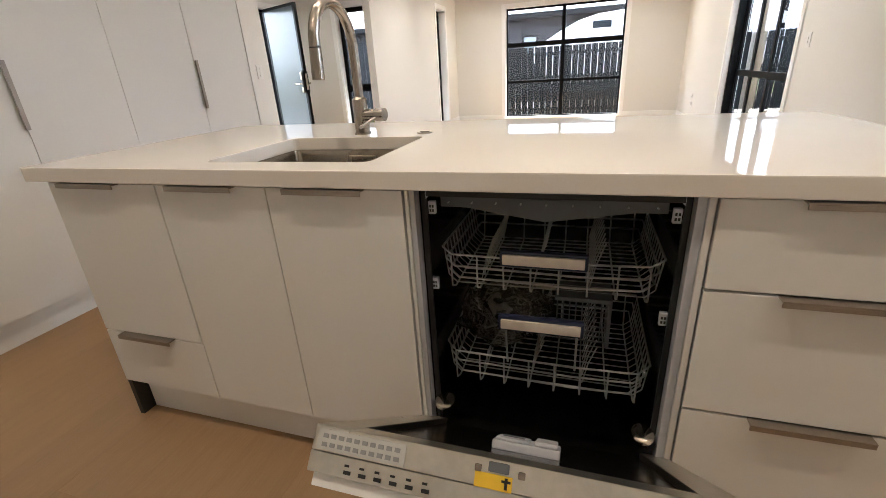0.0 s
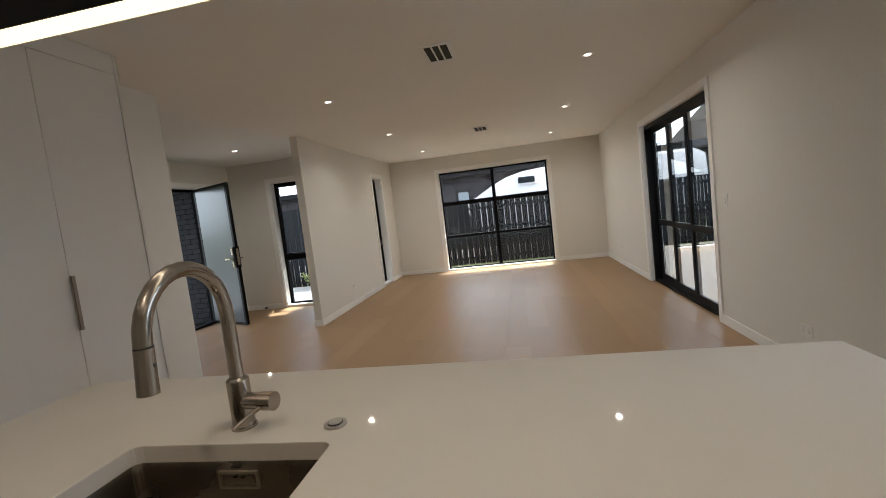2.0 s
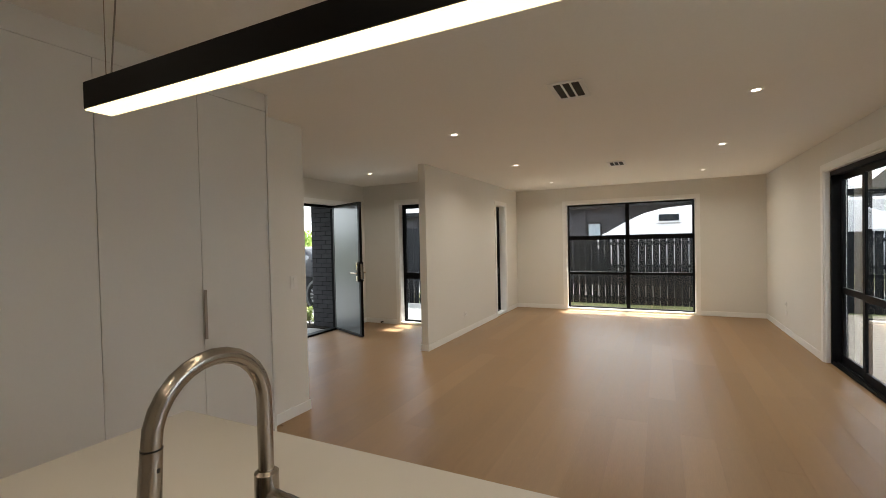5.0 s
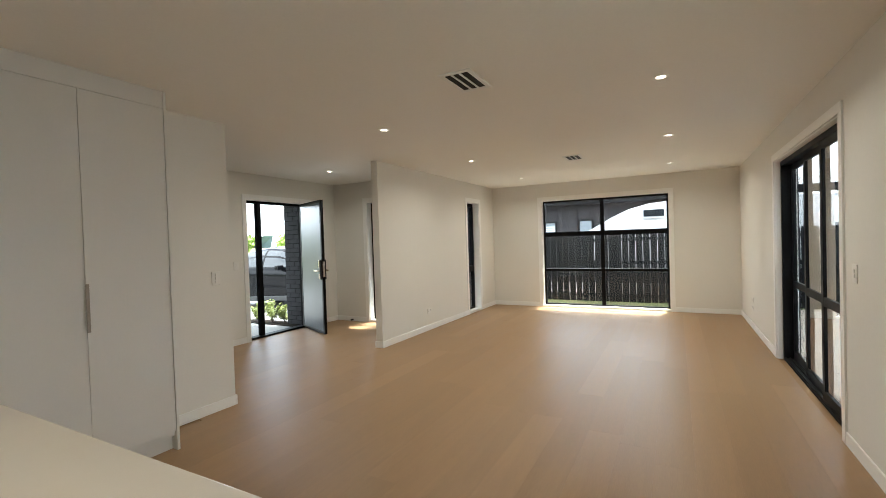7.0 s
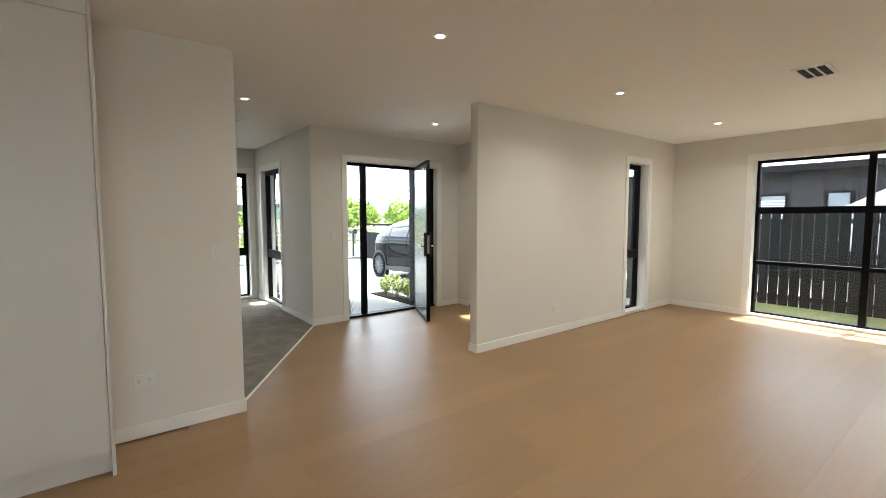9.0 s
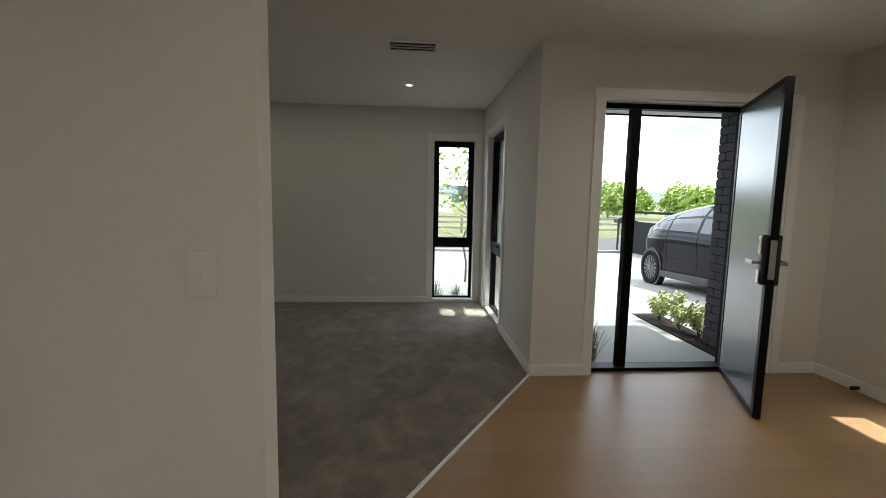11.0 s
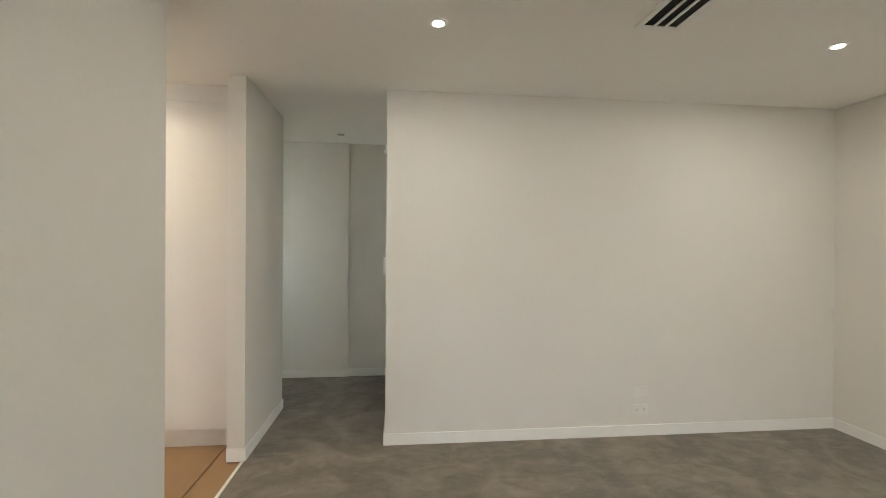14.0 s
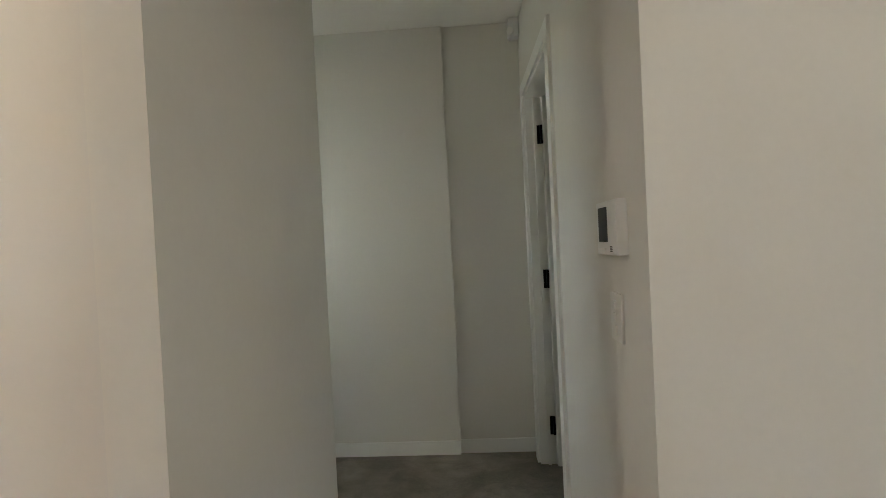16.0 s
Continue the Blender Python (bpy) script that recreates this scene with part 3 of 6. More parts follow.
def counter():
    """One stone slab with a cut-out for the sink."""
    x0, x1, y0, y1, z0 = -1.525, 0.675, 0.60, 1.51, TOP - 0.04
    sx0, sx1, sy0, sy1 = -0.965, -0.495, 0.695, 1.09
    ob = thing("island_worktop", (x0 + x1) / 2, (y0 + y1) / 2, z0, "glossy cream engineered stone island worktop with sink cut-out", "worktop")
    bm = bmesh.new()
    r = 0.022
    hole = [(cx + r * math.cos(radians(a_ + k * 22.5)), cy + r * math.sin(radians(a_ + k * 22.5)))
            for cx, cy, a_ in ((sx1 - r, sy1 - r, 0), (sx0 + r, sy1 - r, 90), (sx0 + r, sy0 + r, 180), (sx1 - r, sy0 + r, 270)) for k in range(5)]
    edges = []
    for loop in ([(x0, y0), (x1, y0), (x1, y1), (x0, y1)], hole):
        vs = [bm.verts.new((px, py, TOP)) for px, py in loop]
        edges += [bm.edges.new((vs[k], vs[(k + 1) % len(vs)])) for k in range(len(vs))]
    bmesh.ops.triangle_fill(bm, edges=edges, use_beauty=True)
    top_faces = list(bm.faces)
    low = bmesh.ops.extrude_face_region(bm, geom=top_faces, use_keep_orig=True)["geom"]
    bmesh.ops.translate(bm, verts=[v for v in low if isinstance(v, bmesh.types.BMVert)], vec=(0, 0, z0 - TOP))
    bmesh.ops.recalc_face_normals(bm, faces=bm.faces)
    rim = [ed for ed in bm.edges if len(ed.link_faces) == 2 and ed.calc_face_angle(0) > 1.2]
    bmesh.ops.bevel(bm, geom=rim, offset=0.003, segments=2, profile=0.6, affect='EDGES')
    part("slab", bm, STONE, ob)

    s = thing("kitchen_sink", (sx0 + sx1) / 2, (sy0 + sy1) / 2, 0.64, "undermounted square stainless steel sink bowl", "sink")
    bm = bmesh.new()
    t, zb, g = 0.004, 0.65, 0.004
    r = 0.05

    def ring(x_0, x_1, y_0, y_1, rad, z):
        pts = []
        for cx, cy, a_ in ((x_1 - rad, y_1 - rad, 0), (x_0 + rad, y_1 - rad, 90), (x_0 + rad, y_0 + rad, 180), (x_1 - rad, y_0 + rad, 270)):
            for k in range(5):
                an = radians(a_ + k * 22.5)
                pts.append(bm.verts.new((cx + rad * math.cos(an), cy + rad * math.sin(an), z)))
        return pts
    rings = [ring(sx0 - 0.02, sx1 + 0.02, sy0 - 0.02, sy1 + 0.02, 0.03, z0 - 0.001), ring(sx0 - g, sx1 + g, sy0 - g, sy1 + g, 0.02, z0 - 0.001),
             ring(sx0, sx1, sy0, sy1, 0.022, z0 - 0.02), ring(sx0, sx1, sy0, sy1, 0.022, zb + 0.02), ring(sx0 + 0.018, sx1 - 0.018, sy0 + 0.018, sy1 - 0.018, 0.02, zb + 0.003),
             ring(-0.77, -0.69, 0.87, 0.95, 0.038, zb)]
    for r0, r1 in zip(rings, rings[1:]):
        k = len(r0)
        for i in range(k):
            bm.faces.new((r0[i], r0[(i + 1) % k], r1[(i + 1) % k], r1[i]))
    bm.faces.new(rings[-1])
    part("bowl", bm, SINK_STEEL, s, smooth=True)
    part("waste", rods(((-0.73, 0.91, zb), (-0.73, 0.91, zb + 0.006), 0.04), ((-0.73, 0.91, zb + 0.004), (-0.73, 0.91, zb + 0.012), 0.022), n=24), STEEL, s, "round steel waste plug")
    part("overflow", boxes((-0.762, sy1 - 0.008, 0.783, -0.668, sy1 - 0.001, 0.789), (-0.762, sy1 - 0.008, 0.816, -0.668, sy1 - 0.001, 0.822),
                           (-0.762, sy1 - 0.008, 0.789, -0.756, sy1 - 0.001, 0.816), (-0.674, sy1 - 0.008, 0.789, -0.668, sy1 - 0.001, 0.816),
                           bevel=0.001), mat("bright_overflow_steel", (0.72, 0.66, 0.56), 0.3, 1.0), s, "rectangular overflow slot")
    part("overflow_plate", boxes((-0.748, sy1 - 0.005, 0.796, -0.682, sy1 - 0.001, 0.809)), SINK_STEEL, s)


counter()


def tap():
    x, y = -0.742, 1.165
    ob = thing("kitchen_tap", x, y, TOP, "brushed nickel gooseneck mixer tap with pull-out spray", "tap")
    bm = bmesh.new()
    rod(bm, (x, y, TOP), (x, y, TOP + 0.006), 0.028, 32)
    rod(bm, (x, y, TOP + 0.006), (x, y, TOP + 0.112), 0.0245, 32)
    rod(bm, (x, y, TOP + 0.112), (x, y, TOP + 0.118), 0.0245, 32, 0.018)
    part("body", bm, STEEL, ob, smooth=True)
    bm = bmesh.new()
    end = Vector((x + 0.006, 0.935, 0))
    d = (end - Vector((x, y, 0)))
    reach = d.length
    d.normalize()
    rad = reach / 2
    zc = 1.262 - rad
    pts = [(x, y, TOP + 0.11 + k * (zc - TOP - 0.11) / 4) for k in range(4)]
    for k in range(15):
        an = math.pi * (1 - k / 14)
        pts.append((x + d.x * (rad + rad * math.cos(an)), y + d.y * (rad + rad * math.cos(an)), zc + rad * math.sin(an)))
    lastp = Vector(pts[-1])
    tube(bm, [Vector(p) for p in pts] + [lastp + (Vector((end.x, end.y, 1.14)) - lastp) * 0.5, (end.x, end.y, 1.143)], 0.0155, 20)
    part("gooseneck", bm, STEEL, ob, smooth=True)
    bm = bmesh.new()
    rod(bm, (end.x, end.y - 0.006, 1.060), (end.x, end.y, 1.141), 0.0178, 24, 0.0162)
    hd = part("spray_head", bm, STEEL, ob, smooth=True)
    part("seam_ring", rods(((end.x, end.y, 1.1405), (end.x, end.y, 1.143), 0.0163), n=24), BLACK, hd)
    part("spray_button", boxes((end.x + 0.012, end.y - 0.003, 1.106, end.x + 0.0178, end.y + 0.003, 1.114), bevel=0.003), BLACK, hd)
    kd = Vector((0.96, -0.12, 0)).normalized()
    c = Vector((x, y, TOP + 0.062))
    kb = part("valve", rods((c + kd * 0.01, c + kd * 0.058, 0.019), n=28), STEEL, ob, smooth=True)
    part("cap", rods((c + kd * 0.060, c + kd * 0.092, 0.0205), n=28), STEEL, kb, smooth=True)
    part("valve_ring", rods((c + kd * 0.0575, c + kd * 0.0605, 0.018), n=28), BLACK, kb)
    bm = bmesh.new()
    tube(bm, [c + kd * 0.076, c + kd * 0.05 + Vector((0, -0.035, -0.016)), c + kd * 0.03 + Vector((0, -0.07, -0.032))], 0.005, 12)
    part("lever", bm, STEEL, kb, smooth=True)
    bx, by = -0.517, 1.158
    b = thing("push_button", bx, by, TOP, "round brushed steel air switch button in the worktop", "button")
    bright = mat("satin_button_steel", (0.46, 0.42, 0.37), 0.34, 1.0, vary=0.05)
    part("flange", rods(((bx, by, TOP), (bx, by, TOP + 0.005), 0.025), n=32), bright, b, smooth=True)
    part("groove", rods(((bx, by, TOP + 0.005), (bx, by, TOP + 0.0062), 0.0165), n=32), BLACK, b)
    part("button", rods(((bx, by, TOP + 0.005), (bx, by, TOP + 0.0075), 0.0145), n=24), bright, b, smooth=True)


tap()


def edge_pull(parent, x0, x1, z, y):
    """A thin folded pull on the top edge of a front."""
    part("handle", boxes((x0, y - 0.022, z - 0.004, x1, y + 0.004, z), (x0, y - 0.022, z - 0.013, x1, y - 0.0185, z - 0.004), bevel=0.001), HANDLE, parent, "brushed bronze edge pull")


FRONT = 0.618


def front(parent, x0, x1, z0, z1, name="door", pull=None):
    f = part(name, boxes((x0 + 0.0015, FRONT, z0 + 0.0015, x1 - 0.0015, FRONT + 0.018, z1 - 0.0015), bevel=0.0012), CABINET, parent)
    if pull:
        edge_pull(f, pull[0], pull[1], z1 + 0.0015, FRONT)
    return f


def island():
    def unit(name, x0, x1, label, high=0.835):
        u = thing(name, (x0 + x1) / 2, 0.9, 0.0, label, "cabinet", "island cabinets")
        part("carcass", boxes((x0 + 0.0005, FRONT + 0.019, 0.145, x0 + 0.016, 1.17, high), (x1 - 0.016, FRONT + 0.019, 0.145, x1 - 0.0005, 1.17, high),
                              (x0 + 0.016, FRONT + 0.019, 0.145, x1 - 0.016, 1.17, 0.161), (x0 + 0.016, 1.155, 0.161, x1 - 0.016, 1.17, 0.835)), CABINET, u)
        for lx in (x0 + 0.03, x1 - 0.07):
            for ly in (0.72, 1.06):
                part("leg", boxes((lx, ly, 0.0, lx + 0.04, ly + 0.04, 0.145)), BLACK, u)
        return u
    u = unit("island_cabinet", -1.467, -1.07, "white lacquered cabinet with a door above a low drawer")
    front(u, -1.467, -1.073, 0.352, 0.836, pull=(-1.404, -1.195))
    front(u, -1.467, -1.07, 0.148, 0.350, "drawer_front", pull=(-1.389, -1.182))
    u = unit("island_cabinet", -1.07, -0.731, "narrow white lacquered cabinet under the sink", 0.62)
    front(u, -1.07, -0.731, 0.148, 0.836, pull=(-1.017, -0.816))
    u = unit("island_cabinet", -0.731, -0.384, "narrow white lacquered cabinet beside the dishwasher", 0.62)
    front(u, -0.731, -0.384, 0.148, 0.836, pull=(-0.671, -0.473))
    u = unit("drawer_unit", 0.206, 0.655, "white lacquered unit of three wide drawers")
    for z0, z1 in ((0.660, 0.836), (0.381, 0.657), (0.148, 0.378)):
        front(u, 0.206, 0.655, z0, z1, "drawer_front", pull=(0.326, 0.53))
    part("back_panel", boxes((-1.467, 1.172, 0.0, 0.655, 1.19, 0.838)), CABINET, thing("island_back_panel", -0.4, 1.18, 0, "white panel behind the island cabinets", "panel"))
    k = thing("plinth", -0.9, 0.66, 0, "recessed white kickboard under the island", "kickboard", kind="structure")
    part("kickboard", boxes((-1.447, 0.668, 0.0, -0.384, 0.684, 0.143)), CABINET, k)
    part("kickboard", boxes((0.206, 0.668, 0.0, 0.655, 0.684, 0.143)), CABINET, k)
    # Black strip put in for the dark gap where the recessed kick ends
    part("end_strip", boxes((-1.4675, 0.622, 0.0, -1.4495, 1.17, 0.143)), BLACK, k, "black strip at the left end of the plinth")


island()


def dishwasher():
    x0, x1 = -0.382, 0.204
    dx0, dx1 = x0 + 0.026, x1 - 0.030
    ob = thing("dishwasher", (x0 + x1) / 2, 0.9, 0.0, "built-in dishwasher standing half open with empty racks", "dishwasher")
    # Tub and inner door share one even near-black, slightly metallic finish
    INSIDE = mat("near_black_tub", (0.010, 0.0095, 0.009), 0.18, 0.3, vary=0.2, scale=6)
    RACK = mat("grey_rack_coating", (0.36, 0.35, 0.34), 0.3, vary=0.05)
    GREY = mat("grey_plastic", (0.10, 0.105, 0.115), 0.45)
    GRIP = mat("satin_grip_steel", (0.85, 0.74, 0.62), 0.38, 0.35, vary=0.06, scale=30)
    PALE = mat("pale_grey_plastic", (0.50, 0.50, 0.53), 0.4)
    for sx, w_ in ((x0 + 0.0005, 0.008), (x1 - 0.0125, 0.012)):
        part("side_strip", boxes((sx, 0.622, 0.06, sx + w_, 0.64, 0.834), bevel=0.002), CABINET, ob)
    for sx, w_ in ((x0 + 0.009, 0.012), (x1 - 0.0290, 0.016)):
        part("side_trim", boxes((sx, 0.628, 0.06, sx + w_, 0.66, 0.834), bevel=0.002), PALE, ob, "bare metal side trim")
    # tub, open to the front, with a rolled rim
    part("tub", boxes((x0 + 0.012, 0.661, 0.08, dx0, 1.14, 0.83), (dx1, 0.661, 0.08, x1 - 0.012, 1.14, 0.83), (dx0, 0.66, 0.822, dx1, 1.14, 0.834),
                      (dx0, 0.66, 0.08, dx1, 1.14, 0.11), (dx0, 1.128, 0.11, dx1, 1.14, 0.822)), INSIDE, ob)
    for fx in (x0 + 0.04, x1 - 0.08):
        for fy in (0.70, 1.06):
            part("foot", boxes((fx, fy, 0.0, fx + 0.04, fy + 0.04, 0.08)), BLACK, ob)
    part("gasket", boxes((dx0, 0.652, 0.10, dx0 + 0.012, 0.662, 0.826), (dx1 - 0.012, 0.652, 0.10, dx1, 0.662, 0.826), (dx0 + 0.012, 0.652, 0.814, dx1 - 0.012, 0.662, 0.826),
                         bevel=0.003), BLACK, ob)
    for cx, sg in ((dx0 + 0.001, 1), (dx1 - 0.001, -1)):
        bm = bmesh.new()
        arc = [(cx, 0.825)] + [(cx + sg * (0.045 - 0.045 * math.sin(radians(a_))), 0.825 - 0.045 + 0.045 * math.cos(radians(a_))) for a_ in (0, 18, 36, 54, 72, 90)]
        fr = [bm.verts.new((px, 0.653, pz)) for px, pz in arc]
        bk = [bm.verts.new((px, 0.662, pz)) for px, pz in arc]
        bm.faces.new(fr)
        bm.faces.new(bk[::-1])
        for i in range(len(arc)):
            k = (i + 1) % len(arc)
            bm.faces.new((fr[i], fr[k], bk[k], bk[i]))
        part("rim_corner", bm, PALE, ob, "rounded metal corner of the tub rim")
    # grey cutlery tray front with a dip in the middle
    bm = bmesh.new()
    lo, hi = [], []
    for i in range(17):
        u_ = i / 16
        xx = dx0 + 0.03 + u_ * (dx1 - dx0 - 0.06)
        dip = 0.028 * max(0, 1 - abs(u_ - 0.5) * 2.6) + 0.012
        lo.append((xx, 0.79 - dip))
        hi.append((xx, 0.812 - 0.014 * max(0, 1 - abs(u_ - 0.5) * 2.2)))
    f = [[bm.verts.new((x, yy, z)) for x, z in row] for yy in (0.70, 0.715) for row in (lo, hi)]
    for i in range(16):
        bm.faces.new((f[0][i], f[0][i + 1], f[1][i + 1], f[1][i]))
        bm.faces.new((f[2][i], f[2][i + 1], f[3][i + 1], f[3][i]))
        bm.faces.new((f[0][i], f[0][i + 1], f[2][i + 1], f[2][i]))
        bm.faces.new((f[1][i], f[1][i + 1], f[3][i + 1], f[3][i]))
    tray = part("cutlery_tray", bm, GREY, ob, "grey plastic cutlery tray front")
    bm = bmesh.new()
    for i in range(9):
        xx = dx0 + 0.05 + i * (dx1 - dx0 - 0.1) / 8
        rod(bm, (xx, 0.69, 0.79), (xx, 1.10, 0.79), 0.0018, 6)
    part("tray_wires", bm, RACK, tray)
    # racks of bent wire
    def rack(name, zf, zb, depth_rails, hz, plate, back=0.0):
        bm = bmesh.new()
        xa, xb, ya, yb = dx0 + 0.015, dx1 - 0.015, 0.71, 1.10
        for dz, inset in depth_rails:
            q = [(xa + inset, ya + 0.03, zf + dz), (xa + inset + 0.03, ya, zf + dz - 0.006), (-0.02, ya, zf + dz - 0.012), (xb - inset - 0.03, ya, zf + dz - 0.006),
                 (xb - inset, ya + 0.03, zf + dz)]
            tube(bm, [(xa + inset, yb, zb + dz)] + q + [(xb - inset, yb, zb + dz), (xa + inset, yb, zb + dz)], 0.0028, 6)
        low = min(dz for dz, _ in depth_rails)
        high = max(dz for dz, _ in depth_rails)
        for i in range(8):
            xx = xa + 0.03 + i * (xb - xa - 0.06) / 7
            tube(bm, [(xx, ya - 0.001, zf + high - 0.01), (xx, ya, zf + low - 0.03), (xx, ya + 0.03, zf + low - 0.045), (xx, yb - 0.02, zb + low - 0.045), (xx, yb, zb + high)], 0.0022, 6)
        for i in range(13):
            yy = ya + 0.04 + i * (yb - ya - 0.06) / 12
            tube(bm, [(xa, yy, zf + high), (xa + 0.01, yy, zf + low - 0.02), (xa + 0.03, yy, zf + low - 0.04), (xb - 0.03, yy, zf + low - 0.04),
                      (xb - 0.01, yy, zf + low - 0.02), (xb, yy, zf + high)], 0.0018, 5)
        rk = part(name, bm, RACK, ob, smooth=True)
        bm = bmesh.new()
        for j in range(3):
            xx = xa + 0.09 + j * 0.13
            for i in range(11):
                yy = ya + 0.06 + i * 0.034
                tube(bm, [(xx, yy, zf + low - 0.04), (xx + 0.012, yy + 0.004, zf + low + 0.02), (xx + 0.03, yy + 0.006, zf + low + hz)], 0.0018, 5)
        part("tines", bm, RACK, rk, smooth=True)["kind"] = "stuff"
        fr = part("grip_frame", boxes((-0.190, 0.685 - back, plate - 0.019, 0.002, 0.70 - back, plate + 0.019), bevel=0.005), mat("navy_plastic", (0.01, 0.014, 0.04), 0.4), rk)
        part("grip_plate", boxes((-0.183, 0.679 - back, plate - 0.012, -0.005, 0.686 - back, plate + 0.012), bevel=0.002), GRIP, fr, "brushed steel grip plate")
    rack("upper_rack", 0.638, 0.638, ((0.025, 0.0), (-0.005, 0.008), (-0.034, 0.016)), 0.075, 0.664)
    rack("lower_rack", 0.368, 0.368, ((0.02, 0.0), (-0.008, 0.008), (-0.04, 0.016)), 0.07, 0.512, 0.025)
    for xx in (-0.175, -0.012):
        part("grip_stay", rods(((xx, 0.708, 0.37), (xx, 0.674, 0.50), 0.0026), n=8), RACK, ob)
    # cutlery basket of pale mesh and a folded plastic bag
    bm = bmesh.new()
    for i in range(9):
        rod(bm, (-0.06 + i * 0.014, 0.72, 0.45), (-0.06 + i * 0.014, 0.72, 0.56), 0.0016, 5)
        rod(bm, (-0.06, 0.72, 0.45 + i * 0.0135), (0.052, 0.72, 0.45 + i * 0.0135), 0.0016, 5)
    box(bm, -0.066, 0.715, 0.555, 0.06, 0.80, 0.565)
    box(bm, 0.052, 0.715, 0.44, 0.06, 0.80, 0.56)
    part("cutlery_basket", bm, GREY, ob, "grey mesh cutlery basket")
    bm = bmesh.new()
    bmesh.ops.create_icosphere(bm, subdivisions=4, radius=1.0)
    for v in bm.verts:
        k = 1 + 0.30 * noise.noise(v.co * 2.2) + 0.22 * abs(noise.noise(v.co * 4.0)) + 0.10 * abs(noise.noise(v.co * 9.0))
        v.co = Vector((v.co.x * 0.105 * k - 0.20, v.co.y * 0.09 * k + 0.80, v.co.z * 0.07 * k + 0.46))
    bagm = glass("clear_plastic_film", (0.80, 0.79, 0.77), 0.12)
    bagm.node_tree.nodes["Principled BSDF"].inputs["IOR"].default_value = 1.12
    bagm.node_tree.nodes["Principled BSDF"].inputs["Coat Weight"].default_value = 0.8
    tagged(part("plastic_bag", bm, bagm, smooth=True), "crumpled clear plastic bag lying in the dishwasher rack", "bag")
    # rail ends with small slots at the tub's front edge
    for xx, zz in ((dx0 + 0.020, 0.785), (dx1 - 0.020, 0.785), (dx0 + 0.016, 0.598), (dx1 - 0.018, 0.560)):
        cap = part("rail_cap", boxes((xx - 0.008, 0.664, zz - 0.015, xx + 0.008, 0.676, zz + 0.015), bevel=0.003), PALE, ob)
        part("slot", boxes(*[(xx - 0.005 + q * 0.006, 0.6632, zz - 0.009 + p * 0.010, xx - 0.001 + q * 0.006, 0.6645, zz - 0.003 + p * 0.010) for q in range(2) for p in range(2)]), BLACK, cap)
    # door, hinged low, leaning out
    hinge, up = Vector((0, 0.655, 0.20)), Vector((0, -0.44, 0.38))
    m = Matrix.Translation(hinge) @ Matrix.Rotation(math.atan2(-up.y, up.z), 4, 'X')

    def dpart(name, material, dims, parent, bevel=0.002, label=""):
        bm = bmesh.new()
        for dd in dims:
            box(bm, *dd, bevel=bevel)
        bmesh.ops.transform(bm, matrix=m, verts=bm.verts)
        return part(name, bm, material, parent, label)
    L = up.length
    DPLATE = mat("worn_door_steel", (0.55, 0.52, 0.46), 0.3, 1.0, vary=0.15, scale=6)
    door = dpart("door", DPLATE, [(dx0 - 0.028, -0.036, 0.0, dx0 + 0.028, 0.0, L), (dx1 - 0.028, -0.036, 0.0, dx1 + 0.028, 0.0, L), (dx0 + 0.028, -0.036, L - 0.06, dx1 - 0.028, 0.0, L),
                                  (dx0 + 0.028, -0.036, 0.0, dx1 - 0.028, -0.024, L - 0.06)], ob)
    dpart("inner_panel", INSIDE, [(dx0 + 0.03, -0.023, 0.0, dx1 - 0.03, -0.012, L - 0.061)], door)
    dpart("dispenser", PALE, [(-0.15, -0.012, 0.26, -0.03, 0.004, 0.36), (-0.145, 0.004, 0.285, -0.085, 0.009, 0.352), (-0.075, 0.004, 0.27, -0.035, 0.012, 0.35)], door, 0.004, "pale grey detergent dispenser")
    dpart("dispenser_window", GREY, [(-0.135, 0.0092, 0.305, -0.095, 0.0112, 0.325)], door, 0.0)
    dpart("label_strip", mat("silver_label", (0.50, 0.49, 0.46), 0.45), [(dx0 - 0.02, -0.033, L + 0.0002, dx0 + 0.12, -0.005, L + 0.0010)], door, 0.0, "white instruction label")
    bars = []
    for i in range(10):
        for j in range(2):
            u0 = dx0 - 0.012 + i * 0.0128
            bars.append((u0, -0.029 + j * 0.012, L + 0.0010, u0 + 0.0085, -0.023 + j * 0.012, L + 0.0016))
    dpart("label_print", mat("label_ink", (0.26, 0.26, 0.26), 0.6), bars, door, 0.0)
    dpart("control_panel", DPLATE, [(dx0 - 0.03, -0.066, L - 0.09, dx1 + 0.03, -0.037, L - 0.002)], door, 0.002, "brushed steel control panel edge")
    dpart("control_keys", BLACK, [(dx0 + 0.03 + k * 0.024, -0.060 + q * 0.010, L - 0.002, dx0 + (0.037 if q else 0.041) + k * 0.024, -0.055 + q * 0.008, L - 0.0008) for k in range(6) for q in range(2)], door, 0.0)
    dpart("front_panel", CABINET, [(x0 + 0.003, -0.086, 0.02, x1 - 0.003, -0.0675, L - 0.012)], door, 0.0015, "white lacquered front panel")
    dpart("warning_tag", mat("yellow_label", (0.75, 0.48, 0.02), 0.5), [(-0.135, -0.0365, L + 0.0002, -0.085, -0.018, L + 0.0014)], door, 0.0, "yellow arrow label")
    dpart("tag_arrow", BLACK, [(-0.095, -0.034, L + 0.0015, -0.091, -0.020, L + 0.0022), (-0.099, -0.026, L + 0.0015, -0.087, -0.023, L + 0.0022)], door, 0.0)
    dpart("latch", GREY, [(-0.118, -0.016, L - 0.002, -0.09, -0.003, L + 0.004)], door, 0.003)
